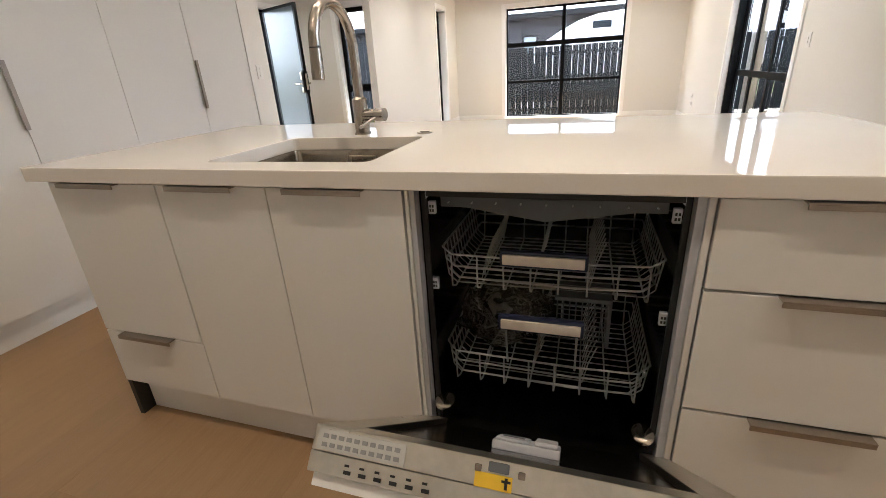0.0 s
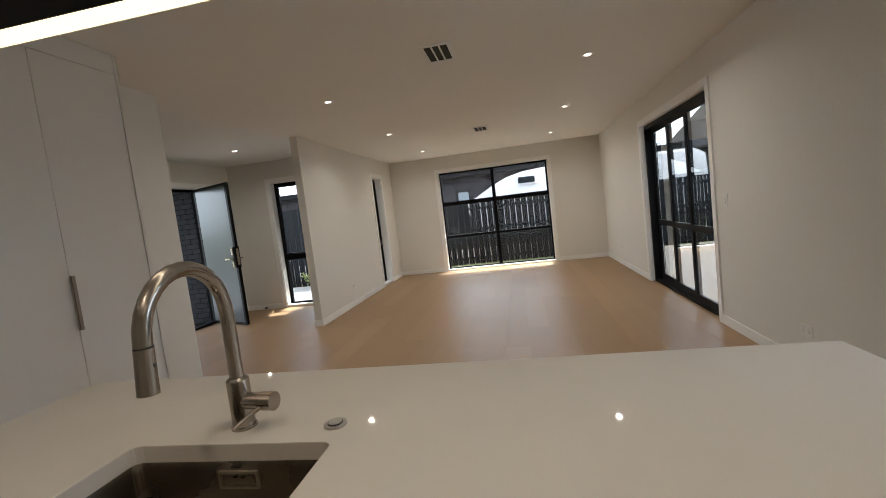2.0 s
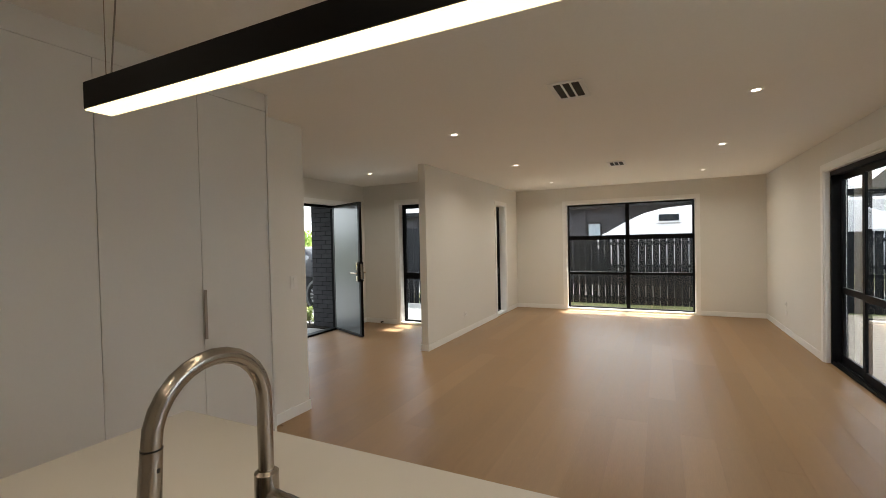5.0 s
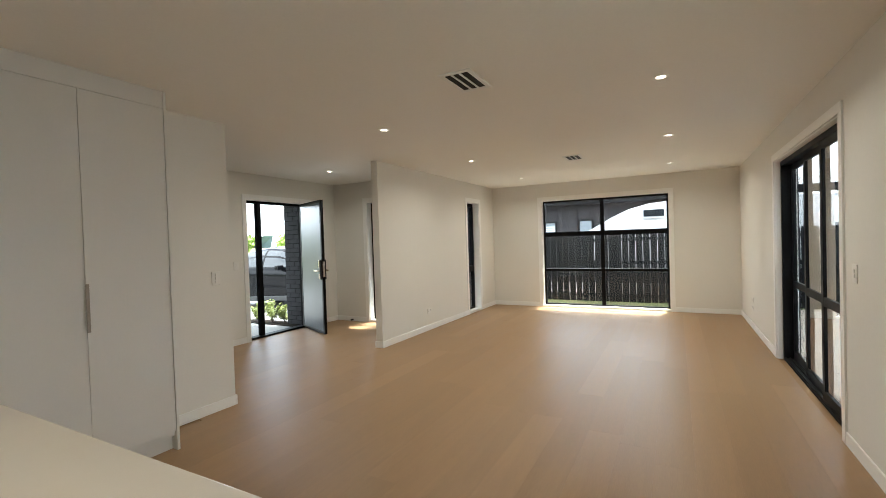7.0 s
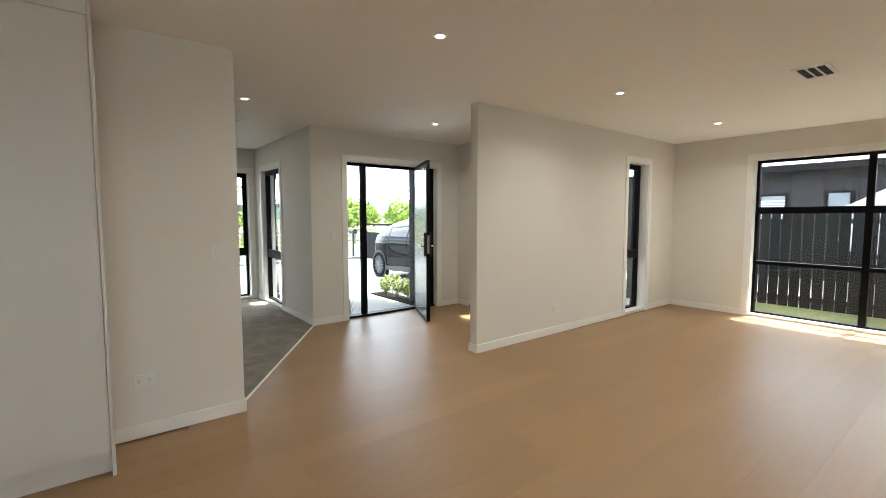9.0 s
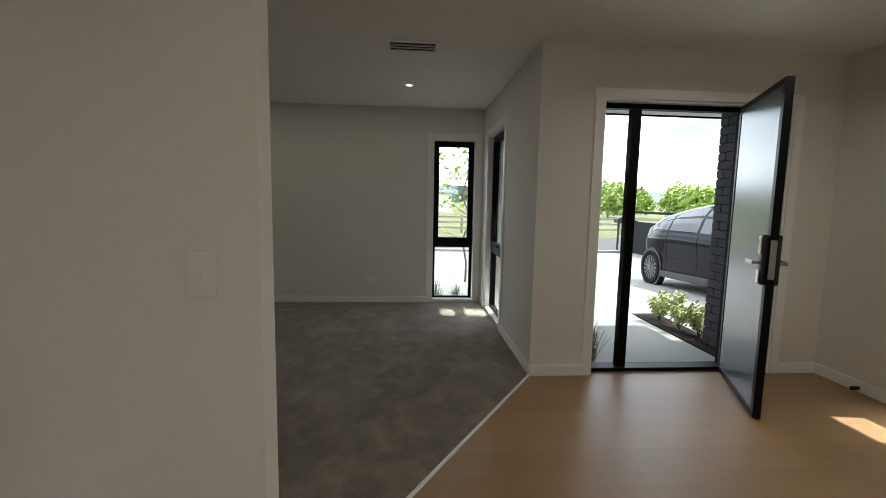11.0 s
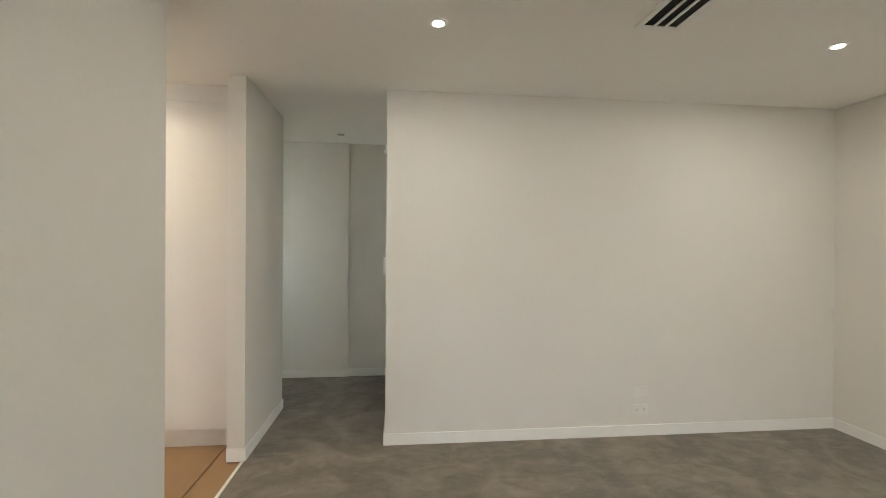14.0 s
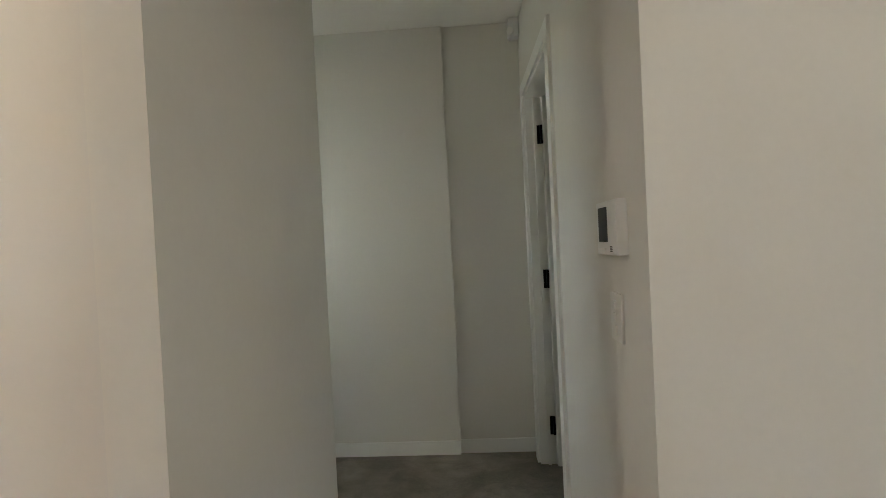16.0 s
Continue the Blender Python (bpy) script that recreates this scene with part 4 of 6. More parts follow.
    for sx in (-0.136, -0.078):
        dpart("screw", STEEL, [(sx, -0.018, L, sx + 0.009, -0.009, L + 0.003)], door, 0.002)
    for xx in (dx0 + 0.03, dx1 - 0.03):
        bm = bmesh.new()
        bmesh.ops.create_uvsphere(bm, u_segments=20, v_segments=10, radius=1.0, matrix=Matrix.Translation((xx, 0.640, 0.272)) @ Matrix.Diagonal((0.026, 0.034, 0.012, 1)))
        part("hinge_cover", bm, mat("polished_hinge_steel", (0.62, 0.55, 0.46), 0.14, 1.0, vary=0.1), ob, "bright metal hinge cover", smooth=True)


dishwasher()


# ---- tall cabinets ----
def tall_door(parent, axis, a0, a1, face, z0, z1, handle=None, hz=(0.922, 1.21)):
    if axis == "y":
        f = part("door", boxes((face - 0.02, a0 + 0.0015, z0, face, a1 - 0.0015, z1), bevel=0.0012), CABINET, parent)
        if handle:
            part("handle", boxes((face - 0.004, handle - 0.004, hz[0], face + 0.024, handle, hz[1]), (face + 0.020, handle - 0.018, hz[0], face + 0.024, handle - 0.004, hz[1]),
                                 bevel=0.001), HANDLE, f, "slim brushed bronze edge pull")
    else:
        f = part("door", boxes((a0 + 0.0015, face - 0.02, z0, a1 - 0.0015, face, z1), bevel=0.0012), CABINET, parent)
        if handle:
            part("handle", boxes((handle - 0.004, face - 0.004, hz[0], handle, face + 0.024, hz[1]), (handle - 0.018, face + 0.020, hz[0], handle - 0.004, face + 0.024, hz[1]),
                                 bevel=0.001), HANDLE, f, "slim brushed bronze edge pull")
    return f


def pantry():
    f, top, kick = -2.40, 2.372, 0.135
    cols = [(0.625, 1.165, 1.165), (1.165, 1.67, None), (1.67, 2.196, 2.205), (2.196, 2.69, None)]
    for a0, a1, h in cols:
        u = thing("tall_cabinet", -2.6, (a0 + a1) / 2, 0, "full-height white lacquered pantry cabinet", "cabinet", "tall kitchen cabinets")
        part("carcass", boxes((-2.795, a0, 0.10, f - 0.021, a0 + 0.016, top), (-2.795, a1 - 0.016, 0.10, f - 0.021, a1, top), (-2.795, a0 + 0.016, 0.10, f - 0.021, a1 - 0.016, 0.13),
                              (-2.795, a0 + 0.016, top - 0.02, f - 0.021, a1 - 0.016, top), (-2.795, a0 + 0.016, 0.13, -2.78, a1 - 0.016, top - 0.02)), CABINET, u)
        tall_door(u, "y", a0, a1, f, kick + 0.002, top - 0.002, h)
        part("kickboard", boxes((f - 0.07, a0, 0.0, f - 0.055, a1, kick - 0.002)), CABINET, u)
    e = thing("cabinet_end_panel", -2.6, 2.70, 0, "white end panel closing the tall cabinets", "panel", "cabinet end panels")
    part("panel", boxes((-2.797, 2.691, 0.0, f + 0.006, 2.709, CEIL - 0.002), bevel=0.001), CABINET, e)
    e = thing("cabinet_end_panel", -2.6, 0.615, 0, "white end panel closing the tall cabinets", "panel", "cabinet end panels")
    part("panel", boxes((-2.797, 0.606, 0.0, f + 0.006, 0.624, CEIL - 0.002), bevel=0.001), CABINET, e)
    b = thing("bulkhead_panel", -2.6, 1.65, top, "white filler panel between cabinets and ceiling", "panel", kind="structure")
    part("filler", boxes((f - 0.02, 0.625, top + 0.001, f - 0.001, 2.690, CEIL - 0.001)), CABINET, b)
    # the unit at the end of the kitchen, seen through the passage
    f2 = -0.37
    for a0, a1, h in ((-2.80, -2.268, -2.282), (-2.268, -1.78, None)):
        u = thing("tall_cabinet", (a0 + a1) / 2, -0.6, 0, "full-height white lacquered cabinet beside the passage", "cabinet", "tall kitchen cabinets")
        part("carcass", boxes((a0, -0.95, 0.10, a0 + 0.016, f2 - 0.021, top), (a1 - 0.016, -0.95, 0.10, a1, f2 - 0.021, top), (a0 + 0.016, -0.95, 0.10, a1 - 0.016, f2 - 0.021, 0.13),
                              (a0 + 0.016, -0.95, 0.13, a1 - 0.016, -0.935, top)), CABINET, u)
        tall_door(u, "x", a0 + (0.04 if a0 < -2.5 else 0), a1, f2, 0.137, top - 0.002, h)
        part("kickboard", boxes((a0, f2 - 0.07, 0.0, a1, f2 - 0.055, 0.133)), CABINET, u)
    b = thing("bulkhead_panel", -2.3, -0.38, top, "white filler panel between cabinets and ceiling", "panel", kind="structure")
    part("filler", boxes((-2.80, f2 - 0.02, top + 0.001, -1.78, f2 - 0.001, CEIL - 0.001), (-2.828, f2 - 0.02, 0.0, -2.7605, f2 - 0.002, top)), CABINET, b)


pantry()


# ---- lamps ----
def pendant():
    x0, x1, y0, y1, z0, z1 = -1.245, 0.395, 1.095, 1.157, 1.800, 1.868
    ob = thing("pendant_light", (x0 + x1) / 2, (y0 + y1) / 2, z0, "long black linear pendant with a warm glowing underside", "pendant light")
    part("housing", boxes((x0, y0, z0 + 0.004, x1, y1, z1), bevel=0.0015), BLACK_ALU, ob)
    part("diffuser", boxes((x0 + 0.002, y0 + 0.002, z0, x1 - 0.002, y1 - 0.002, z0 + 0.0038), bevel=0.001), BAR_GLOW, ob, "glowing white diffuser")
    for xx in (x0 + 0.04, x1 - 0.10):
        part("suspension_wire", rods(((xx, 1.126, z1), (xx, 1.126, CEIL), 0.0012), n=6), STEEL, ob)
    bm = bmesh.new()
    tube(bm, [(x0 + 0.052, 1.130, z1), (x0 + 0.066, 1.131, z1 + 0.10), (x0 + 0.095, 1.130, z1 + 0.26), (x0 + 0.075, 1.129, z1 + 0.46), (x0 + 0.045, 1.130, CEIL)], 0.002, 8)
    part("power_cord", bm, DARK_STEEL, ob, "thin grey power cord")


pendant()


def downlight():
    ob = thing("downlight", 0, 0, 0, "recessed round LED downlight with white rim, lit", "downlight", "ceiling downlights")
    bm = bmesh.new()
    n = 28
    prof = [(0.050, 0.0), (0.050, -0.003), (0.046, -0.0055), (0.033, -0.004), (0.026, -0.001)]
    rings = [[bm.verts.new((r * math.cos(2 * math.pi * k / n), r * math.sin(2 * math.pi * k / n), z)) for k in range(n)] for r, z in prof]
    for r0, r1 in zip(rings, rings[1:]):
        for k in range(n):
            bm.faces.new((r0[k], r0[(k + 1) % n], r1[(k + 1) % n], r1[k]))
    part("rim", bm, WHITE, ob, smooth=True)
    part("lens", rods(((0, 0, -0.0025), (0, 0, -0.0005), 0.0275), n=28), DOWN_GLOW, ob, "glowing warm lens")
    return ob


def lamp_at(x, y, power, size=0.035, z=CEIL - 0.012, tint=(1.0, 0.88, 0.73), spread=105):
    d = bpy.data.lights.new("downlight_beam", 'AREA')
    d.shape, d.size, d.energy, d.color, d.spread = 'DISK', size, power, tint, radians(spread)
    ob = new("downlight_beam", d)
    ob.location = (x, y, z)


first = downlight()
# The last three are unseen, added to account for warm light on the kitchen fronts
DOWN = [(-1.77, 4.41), (0.63, 4.33), (-1.77, 6.46), (0.65, 6.39), (-1.75, 8.60), (0.63, 8.53), (-3.86, 5.94), (-4.05, 3.83),
        (-6.25, 3.81), (-6.29, 2.23), (-6.27, 0.64), (-4.11, 0.63), (-2.15, 0.15), (-0.5, 0.15), (1.05, 0.15)]
for i, (x, y) in enumerate(DOWN):
    m = pose(x, y, CEIL)
    if i == 0:
        first.matrix_basis = m
    else:
        copy_thing(first, m)
    if y < 0.2:
        lamp_at(x, y, 0.7 if x < -2 else 1.3, tint=(1.0, 0.80, 0.58), spread=150)
    elif x > -4:
        lamp_at(x, y, 2.8, spread=155)
    else:
        lamp_at(x, y, 0.8, spread=180)
bar = bpy.data.lights.new("pendant_beam", 'AREA')
bar.shape, bar.size, bar.size_y, bar.energy, bar.color = 'RECTANGLE', 1.6, 0.05, 0.6, (1.0, 0.86, 0.66)
ob = new("pendant_beam", bar)
ob.location = (-0.425, 1.126, 1.796)


def hall_light():
    ob = thing("downlight", -3.36, -1.6, CEIL, "recessed round downlight in the hallway, switched off", "downlight")
    part("rim", rods(((-3.36, -1.6, CEIL - 0.004), (-3.36, -1.6, CEIL), 0.05), n=28), WHITE, ob)
    part("lens", rods(((-3.36, -1.6, CEIL - 0.006), (-3.36, -1.6, CEIL - 0.004), 0.036), n=28), mat("unlit_lens", (0.3, 0.3, 0.3), 0.3), ob)


hall_light()


def vent(x, y, w, l, slots_along):
    """A white ceiling grille with black slots between its blades."""
    ob = thing("ceiling_vent", x, y, CEIL, "white rectangular ceiling air vent with dark slots", "vent", "ceiling vents")
    part("backing", boxes((x - w / 2 + 0.02, y - l / 2 + 0.02, CEIL - 0.004, x + w / 2 - 0.02, y + l / 2 - 0.02, CEIL - 0.001)), BLACK_ALU, ob)
    part("frame", boxes((x - w / 2, y - l / 2, CEIL - 0.010, x - w / 2 + 0.03, y + l / 2, CEIL), (x + w / 2 - 0.03, y - l / 2, CEIL - 0.010, x + w / 2, y + l / 2, CEIL),
                        (x - w / 2 + 0.03, y - l / 2, CEIL - 0.010, x + w / 2 - 0.03, y - l / 2 + 0.03, CEIL),
                        (x - w / 2 + 0.03, y + l / 2 - 0.03, CEIL - 0.010, x + w / 2 - 0.03, y + l / 2, CEIL), bevel=0.002), WHITE, ob)
    n = 3
    for k in range(n):
        if slots_along == "y":
            c = x - w / 2 + 0.03 + (k + 0.5) * (w - 0.06) / n + (w - 0.06) / n / 2
            if k < n - 1:
                part("slat", boxes((c - 0.006, y - l / 2 + 0.03, CEIL - 0.012, c + 0.006, y + l / 2 - 0.03, CEIL - 0.004), bevel=0.002), WHITE, ob)
        else:
            c = y - l / 2 + 0.03 + (k + 1) * (l - 0.06) / n
            if k < n - 1:
                part("slat", boxes((x - w / 2 + 0.03, c - 0.006, CEIL - 0.012, x + w / 2 - 0.03, c + 0.006, CEIL - 0.004), bevel=0.002), WHITE, ob)


vent(-0.545, 3.65, 0.23, 0.38, "y")
vent(-0.52, 7.09, 0.23, 0.38, "y")
vent(-5.19, 0.90, 0.23, 0.38, "y")
vent(-5.10, 3.84, 0.23, 0.40, "y")


# ---- switches, sockets and panels on the walls ----
def plate(kind_, x, y, z, face, w=0.072, h=0.115, label="", gang=1, socket=False, tone=None):
    """A white wall plate. face: the side to which it looks, as +x, -x, +y or -y."""
    ob = thing(kind_, x, y, z, label, "socket" if socket else "switch")
    s = 1 if face[0] == "+" else -1

    def put(bm, u0, v0, d0, u1, v1, d1, bevel=0.0015):
        if face[1] == "x":
            box(bm, min(x + s * d0, x + s * d1), y + u0, z + v0, max(x + s * d0, x + s * d1), y + u1, z + v1, bevel)
        else:
            box(bm, x + u0, min(y + s * d0, y + s * d1), z + v0, x + u1, max(y + s * d0, y + s * d1), z + v1, bevel)
    bm = bmesh.new()
    put(bm, -w / 2, -h / 2, 0, w / 2, h / 2, 0.007, 0.003)
    part("plate", bm, tone or PLATE, ob)
    if socket:
        for k in (-1, 1):
            for a_, b_ in ((-0.006, 0.004), (0.003, 0.004), (-0.002, -0.008)):
                bm = bmesh.new()
                put(bm, k * w / 4 + a_, b_ - 0.006, 0.0068, k * w / 4 + a_ + 0.0025, b_, 0.0076, 0)
                part("pin_slot", bm, BLACK, ob)
            bm = bmesh.new()
            put(bm, k * w / 4 - 0.006, h / 2 - 0.026, 0.007, k * w / 4 + 0.006, h / 2 - 0.010, 0.012)
            part("rocker", bm, tone or PLATE, ob)
    else:
        for k in range(gang):
            bm = bmesh.new()
            v = (k - (gang - 1) / 2) * 0.03
            put(bm, -0.008, v - 0.011, 0.007, 0.008, v + 0.011, 0.0125)
            part("rocker", bm, tone or PLATE, ob)


plate("light_switch", EAST, 4.41, 1.125, "-x", 0.075, 0.115, "white wall switch beside the sliding door", 2)
plate("wall_socket", EAST, 3.40, 0.28, "-x", 0.115, 0.075, "white double power socket low on the wall", socket=True)
plate("wall_socket", EAST, 8.50, 0.30, "-x", 0.115, 0.075, "white double power socket near the far corner", socket=True)
plate("data_socket", EAST, 8.50, 0.42, "-x", 0.075, 0.075, "white data outlet above a power socket")
plate("light_switch", -2.80, 3.305, 1.14, "+x", 0.075, 0.115, "white wall switch on the nib wall", 3)
plate("wall_socket", -2.80, 2.87, 0.36, "+x", 0.115, 0.075, "white double power socket low on the nib wall", socket=True)
plate("light_switch", -4.87, 5.05, 1.134, "+x", 0.075, 0.115, "white wall switch beside the front door", 2)
plate("wall_socket", LW, 6.90, 0.30, "+x", 0.115, 0.075, "white double power socket low on the partition", socket=True)
# The whiter tone of this plate stands in for sunlight falling on it
plate("wall_socket", -7.31, 3.315, 0.31, "+x", 0.115, 0.075, "white double power socket low on the lounge wall", socket=True, tone=WHITE)
plate("wall_socket", -5.72, -0.315, 0.20, "+y", 0.115, 0.075, "white double power socket low on the lounge wall", socket=True)
plate("data_socket", -5.72, -0.315, 0.33, "+y", 0.115, 0.075, "white data outlet above a power socket")
plate("light_switch", -3.84, -0.50, 1.045, "+x", 0.075, 0.115, "white wall switch under the alarm keypad", 3)


def keypad():
    ob = thing("alarm_keypad", -3.84, -0.52, 1.26, "white wall-mounted alarm keypad with dark screen", "keypad")
    part("body", boxes((-3.84, -0.562, 1.195, -3.815, -0.418, 1.322), bevel=0.005), WHITE, ob)
    part("screen", boxes((-3.815, -0.543, 1.226, -3.8138, -0.480, 1.308)), BLACK, ob, "dark display")
    part("key_row", boxes((-3.815, -0.549, 1.206, -3.8125, -0.495, 1.211), bevel=0.001), TRIM, ob)
    part("speaker_slot", boxes(*[(-3.815, -0.465, 1.203 + k * 0.005, -3.8143, -0.45, 1.206 + k * 0.005) for k in range(3)]), BLACK, ob)
    s = thing("wall_sensor", -3.80, -1.96, 2.40, "small white alarm sensor high in the hallway corner", "sensor")
    part("body", boxes((-3.838, -1.985, 2.375, -3.778, -1.925, 2.485), bevel=0.014), WHITE, s)
    part("lens", rods(((-3.795, -1.928, 2.405), (-3.785, -1.914, 2.402), 0.020), n=16), TRIM, s)
    st = thing("door_stop", -4.50, 7.10, 0.03, "small black rubber door stop on the skirting", "door stop")
    part("stop", rods(((-4.50, 7.128, 0.03), (-4.50, 7.07, 0.03), 0.014), n=14), BLACK, st)


keypad()

# ---- outside ----
GROUND = -0.14            # beside the house
LOW = -0.46               # driveway, road and paddock
PAINT_CAR = mat("dark_grey_car_paint", (0.006, 0.006, 0.007), 0.05, 0.0, vary=0.04, coat=0.0, rough_vary=0.02, spec=0.10)
CAR_GLASS = mat("tinted_car_glass", (0.02, 0.024, 0.028), 0.03, 0.0, vary=0.0, coat=0.0, spec=0.45, rough_vary=0.01)
RUBBER = mat("tyre_rubber", (0.009, 0.009, 0.009), 0.85, bump=0.2, spec=0.1)
RIM = mat("grey_alloy_rim", (0.16, 0.16, 0.17), 0.35, 0.6, spec=0.3)
CLAD = mat("dark_weatherboard", (0.045, 0.042, 0.045), 0.75, vary=0.15, scale=2, bump=0.3, spec=0.15)
ROOF = mat("long_run_roof", (0.20, 0.20, 0.21), 0.5, vary=0.1)
CARAVAN = mat("white_caravan_shell", (0.84, 0.80, 0.79), 0.35, vary=0.02)
BARK = mat("tree_bark", (0.12, 0.095, 0.07), 0.9, vary=0.3, scale=6, bump=0.8, bump_scale=40)
LEAF = mat("spring_leaf", (0.27, 0.36, 0.07), 0.6, vary=0.35, scale=2.0, random_tone=0.3)
LEAF_DARK = mat("dark_leaf", (0.05, 0.10, 0.03), 0.6, vary=0.4, scale=1.5, random_tone=0.3)
LEAF_PALE = mat("pale_shrub_leaf", (0.36, 0.42, 0.13), 0.55, vary=0.3, scale=9)
BLADE = mat("tussock_blade", (0.16, 0.20, 0.08), 0.7, vary=0.35, scale=12)
HILL = mat("far_hills", (0.10, 0.14, 0.14), 1.0, vary=0.2, scale=0.02)
RAILWOOD = mat("weathered_rail_timber", (0.26, 0.23, 0.18), 0.85, vary=0.25, scale=4, stretch=(6, 0.6, 6))
SOFFIT = mat("pale_soffit", (0.60, 0.60, 0.58), 0.7, vary=0.02)

bm = bmesh.new()
bmesh.ops.create_grid(bm, x_segments=40, y_segments=40, size=900, matrix=Matrix.Translation((0, 0, LOW - 0.05)))
tagged(part("ground", bm, GRASS), "flat green grassland reaching the horizon", "ground", kind="structure")


def paving(name, outline, z, material, label):
    bm = bmesh.new()
    slab(bm, outline, z - 0.15, z)
    return tagged(part(name, bm, material), label, "paving", kind="structure")


paving("porch", [(-7.2, 5.01), (-5.12, 5.01), (-5.12, 6.795), (-7.2, 6.795)], GROUND + 0.02, CONCRETE, "pale broom-finished concrete porch slab")
paving("verge", [(-7.62, -9), (-7.2, -9), (-7.2, 5.01), (-7.62, 5.01)], GROUND + 0.02, CONCRETE, "pale concrete edging along the house")
paving("driveway", [(-17.0, -12), (-13.0, -12), (-13.0, 18), (-17.0, 18)], LOW, CONCRETE, "pale broom-finished concrete driveway")
bm = bmesh.new()
for y0, y1, xa in ((-12, 5.01, -7.62), (5.01, 18, -7.2)):
    v = [bm.verts.new(p) for p in ((-13.0, y0, LOW), (xa, y0, GROUND + 0.02), (xa, y1, GROUND + 0.02), (-13.0, y1, LOW),
                                   (-13.0, y0, LOW - 0.3), (xa, y0, LOW - 0.3), (xa, y1, LOW - 0.3), (-13.0, y1, LOW - 0.3))]
    for f in ((0, 1, 2, 3), (7, 6, 5, 4), (0, 4, 5, 1), (1, 5, 6, 2), (2, 6, 7, 3), (3, 7, 4, 0)):
        bm.faces.new([v[k] for k in f])
tagged(part("driveway_ramp", bm, CONCRETE), "gently sloping pale concrete apron", "paving", kind="structure")
paving("lawn", [(-7.2, 7.36), (60, 7.36), (60, 60), (-7.2, 60)], GROUND - 0.06, GRASS, "green lawn around the house")
paving("lawn_east", [(EAST + 0.25, -12), (60, -12), (60, 7.36), (EAST + 0.25, 7.36)], GROUND - 0.06, GRASS, "green lawn beside the deck")
paving("path", [(-7.15, 7.40), (LW - 0.25, 7.40), (LW - 0.25, 10.3), (-7.15, 10.3)], GROUND + 0.02, CONCRETE, "pale concrete path beside the house")
# Unseen pale pad added so the gaps between palings look bright
paving("fence_gap_backing", [(-9.5, 12.5), (6.5, 12.5), (6.5, 16.15), (-9.5, 16.15)], GROUND + 0.0, CONCRETE, "pale concrete pad added behind the fence to brighten its gaps")
paving("road", [(-24, -200), (-17.5, -200), (-17.5, 200), (-24, 200)], LOW - 0.02, ASPHALT, "asphalt road beyond the driveway")
paving("kerb", [(-17.5, -200), (-17.2, -200), (-17.2, 200), (-17.5, 200)], LOW + 0.06, CONCRETE, "concrete kerb along the road")
paving("path_strip", [(-7.15, 7.13), (-5.98, 7.13), (-5.98, 7.395), (-7.15, 7.395)], GROUND + 0.02, CONCRETE, "pale concrete strip beside the garden bed")
paving("garden_bed", [(-7.06, 6.80), (-5.125, 6.80), (-5.125, 6.94), (-5.98, 6.94), (-5.98, 7.125), (-7.06, 7.125)], GROUND + 0.035, SOIL, "bark-mulched garden bed beside the porch")

# house shell outside: eaves and brick
eave = [(-8.15, -1.2), (EAST + 0.2, -1.2), (EAST + 0.2, NORTH + 0.85), (LW - 0.85, NORTH + 0.85), (LW - 0.85, 7.95), (-6.1, 7.95), (-6.1, 5.6), (-8.15, 5.6)]
bm = bmesh.new()
slab(bm, eave, CEIL + 0.16, CEIL + 0.2)
tagged(part("soffit", bm, SOFFIT), "pale flat soffit under the eaves", "soffit", kind="structure")
part("fascia", boxes((-8.19, -1.2, CEIL + 0.1, -8.15, 5.6, CEIL + 0.32), (LW - 0.85, NORTH + 0.85, CEIL + 0.1, EAST + 0.2, NORTH + 0.89, CEIL + 0.32),
                     (-6.14, 5.64, CEIL + 0.1, -6.1, 7.95, CEIL + 0.32)), BLACK_ALU,
     thing("gutter", -6, 7, CEIL + 0.1, "black gutter and fascia along the eaves", "gutter", kind="structure"))

tagged(part("porch_soffit", boxes((-6.38, 5.012, 2.31, -5.12, 7.95, 2.345)), SOFFIT), "pale soffit lining over the porch", "soffit", kind="structure")
part("fascia", boxes((-6.42, 5.012, 2.295, -6.382, 7.95, 2.50), bevel=0.004), BLACK_ALU,
     thing("porch_gutter", -6.4, 6.5, 2.295, "black gutter along the porch roof", "gutter", kind="structure"))


def brick_wing():
    """A short wing wall of dark brick in running bond beside the front door."""
    x0, x1, y0, y1, z0, z1 = -5.97, -5.12, 6.95, 7.335, GROUND - 0.05, 2.305
    w = tagged(part("wall_brick_wing", boxes((x0 + 0.008, y0 + 0.008, z0, x1, y1, z1)), MORTAR), "charcoal brick wing wall with recessed dark joints", "wall", kind="structure")
    L, H, D, J = 0.23, 0.076, 0.10, 0.010

    def one(l, d):
        bm = boxes((-l / 2, -d / 2, -H / 2, l / 2, d / 2, H / 2), bevel=0.002)
        me = bpy.data.meshes.new("brick")
        bm.to_mesh(me)
        bm.free()
        me.materials.append(DARK_BRICK)
        return me
    full, half, end = one(L, D), one(L / 2 - J / 2, D), one(D, L)
    n = int((z1 - z0) / (H + J))
    for r in range(n):
        z = z0 + H / 2 + r * (H + J)
        x = x0 + (D + J if r % 2 else 0)
        if r % 2:
            b = new("brick", end)
            b.parent, b.location = w, (x0 + D / 2, y0 + L / 2, z)
        while x < x1 - 0.06:
            l = L if x + L <= x1 else L / 2 - J / 2
            b = new("brick", full if l == L else half)
            b.parent, b.location = w, (x + l / 2, y0 + D / 2, z)
            x += l + J


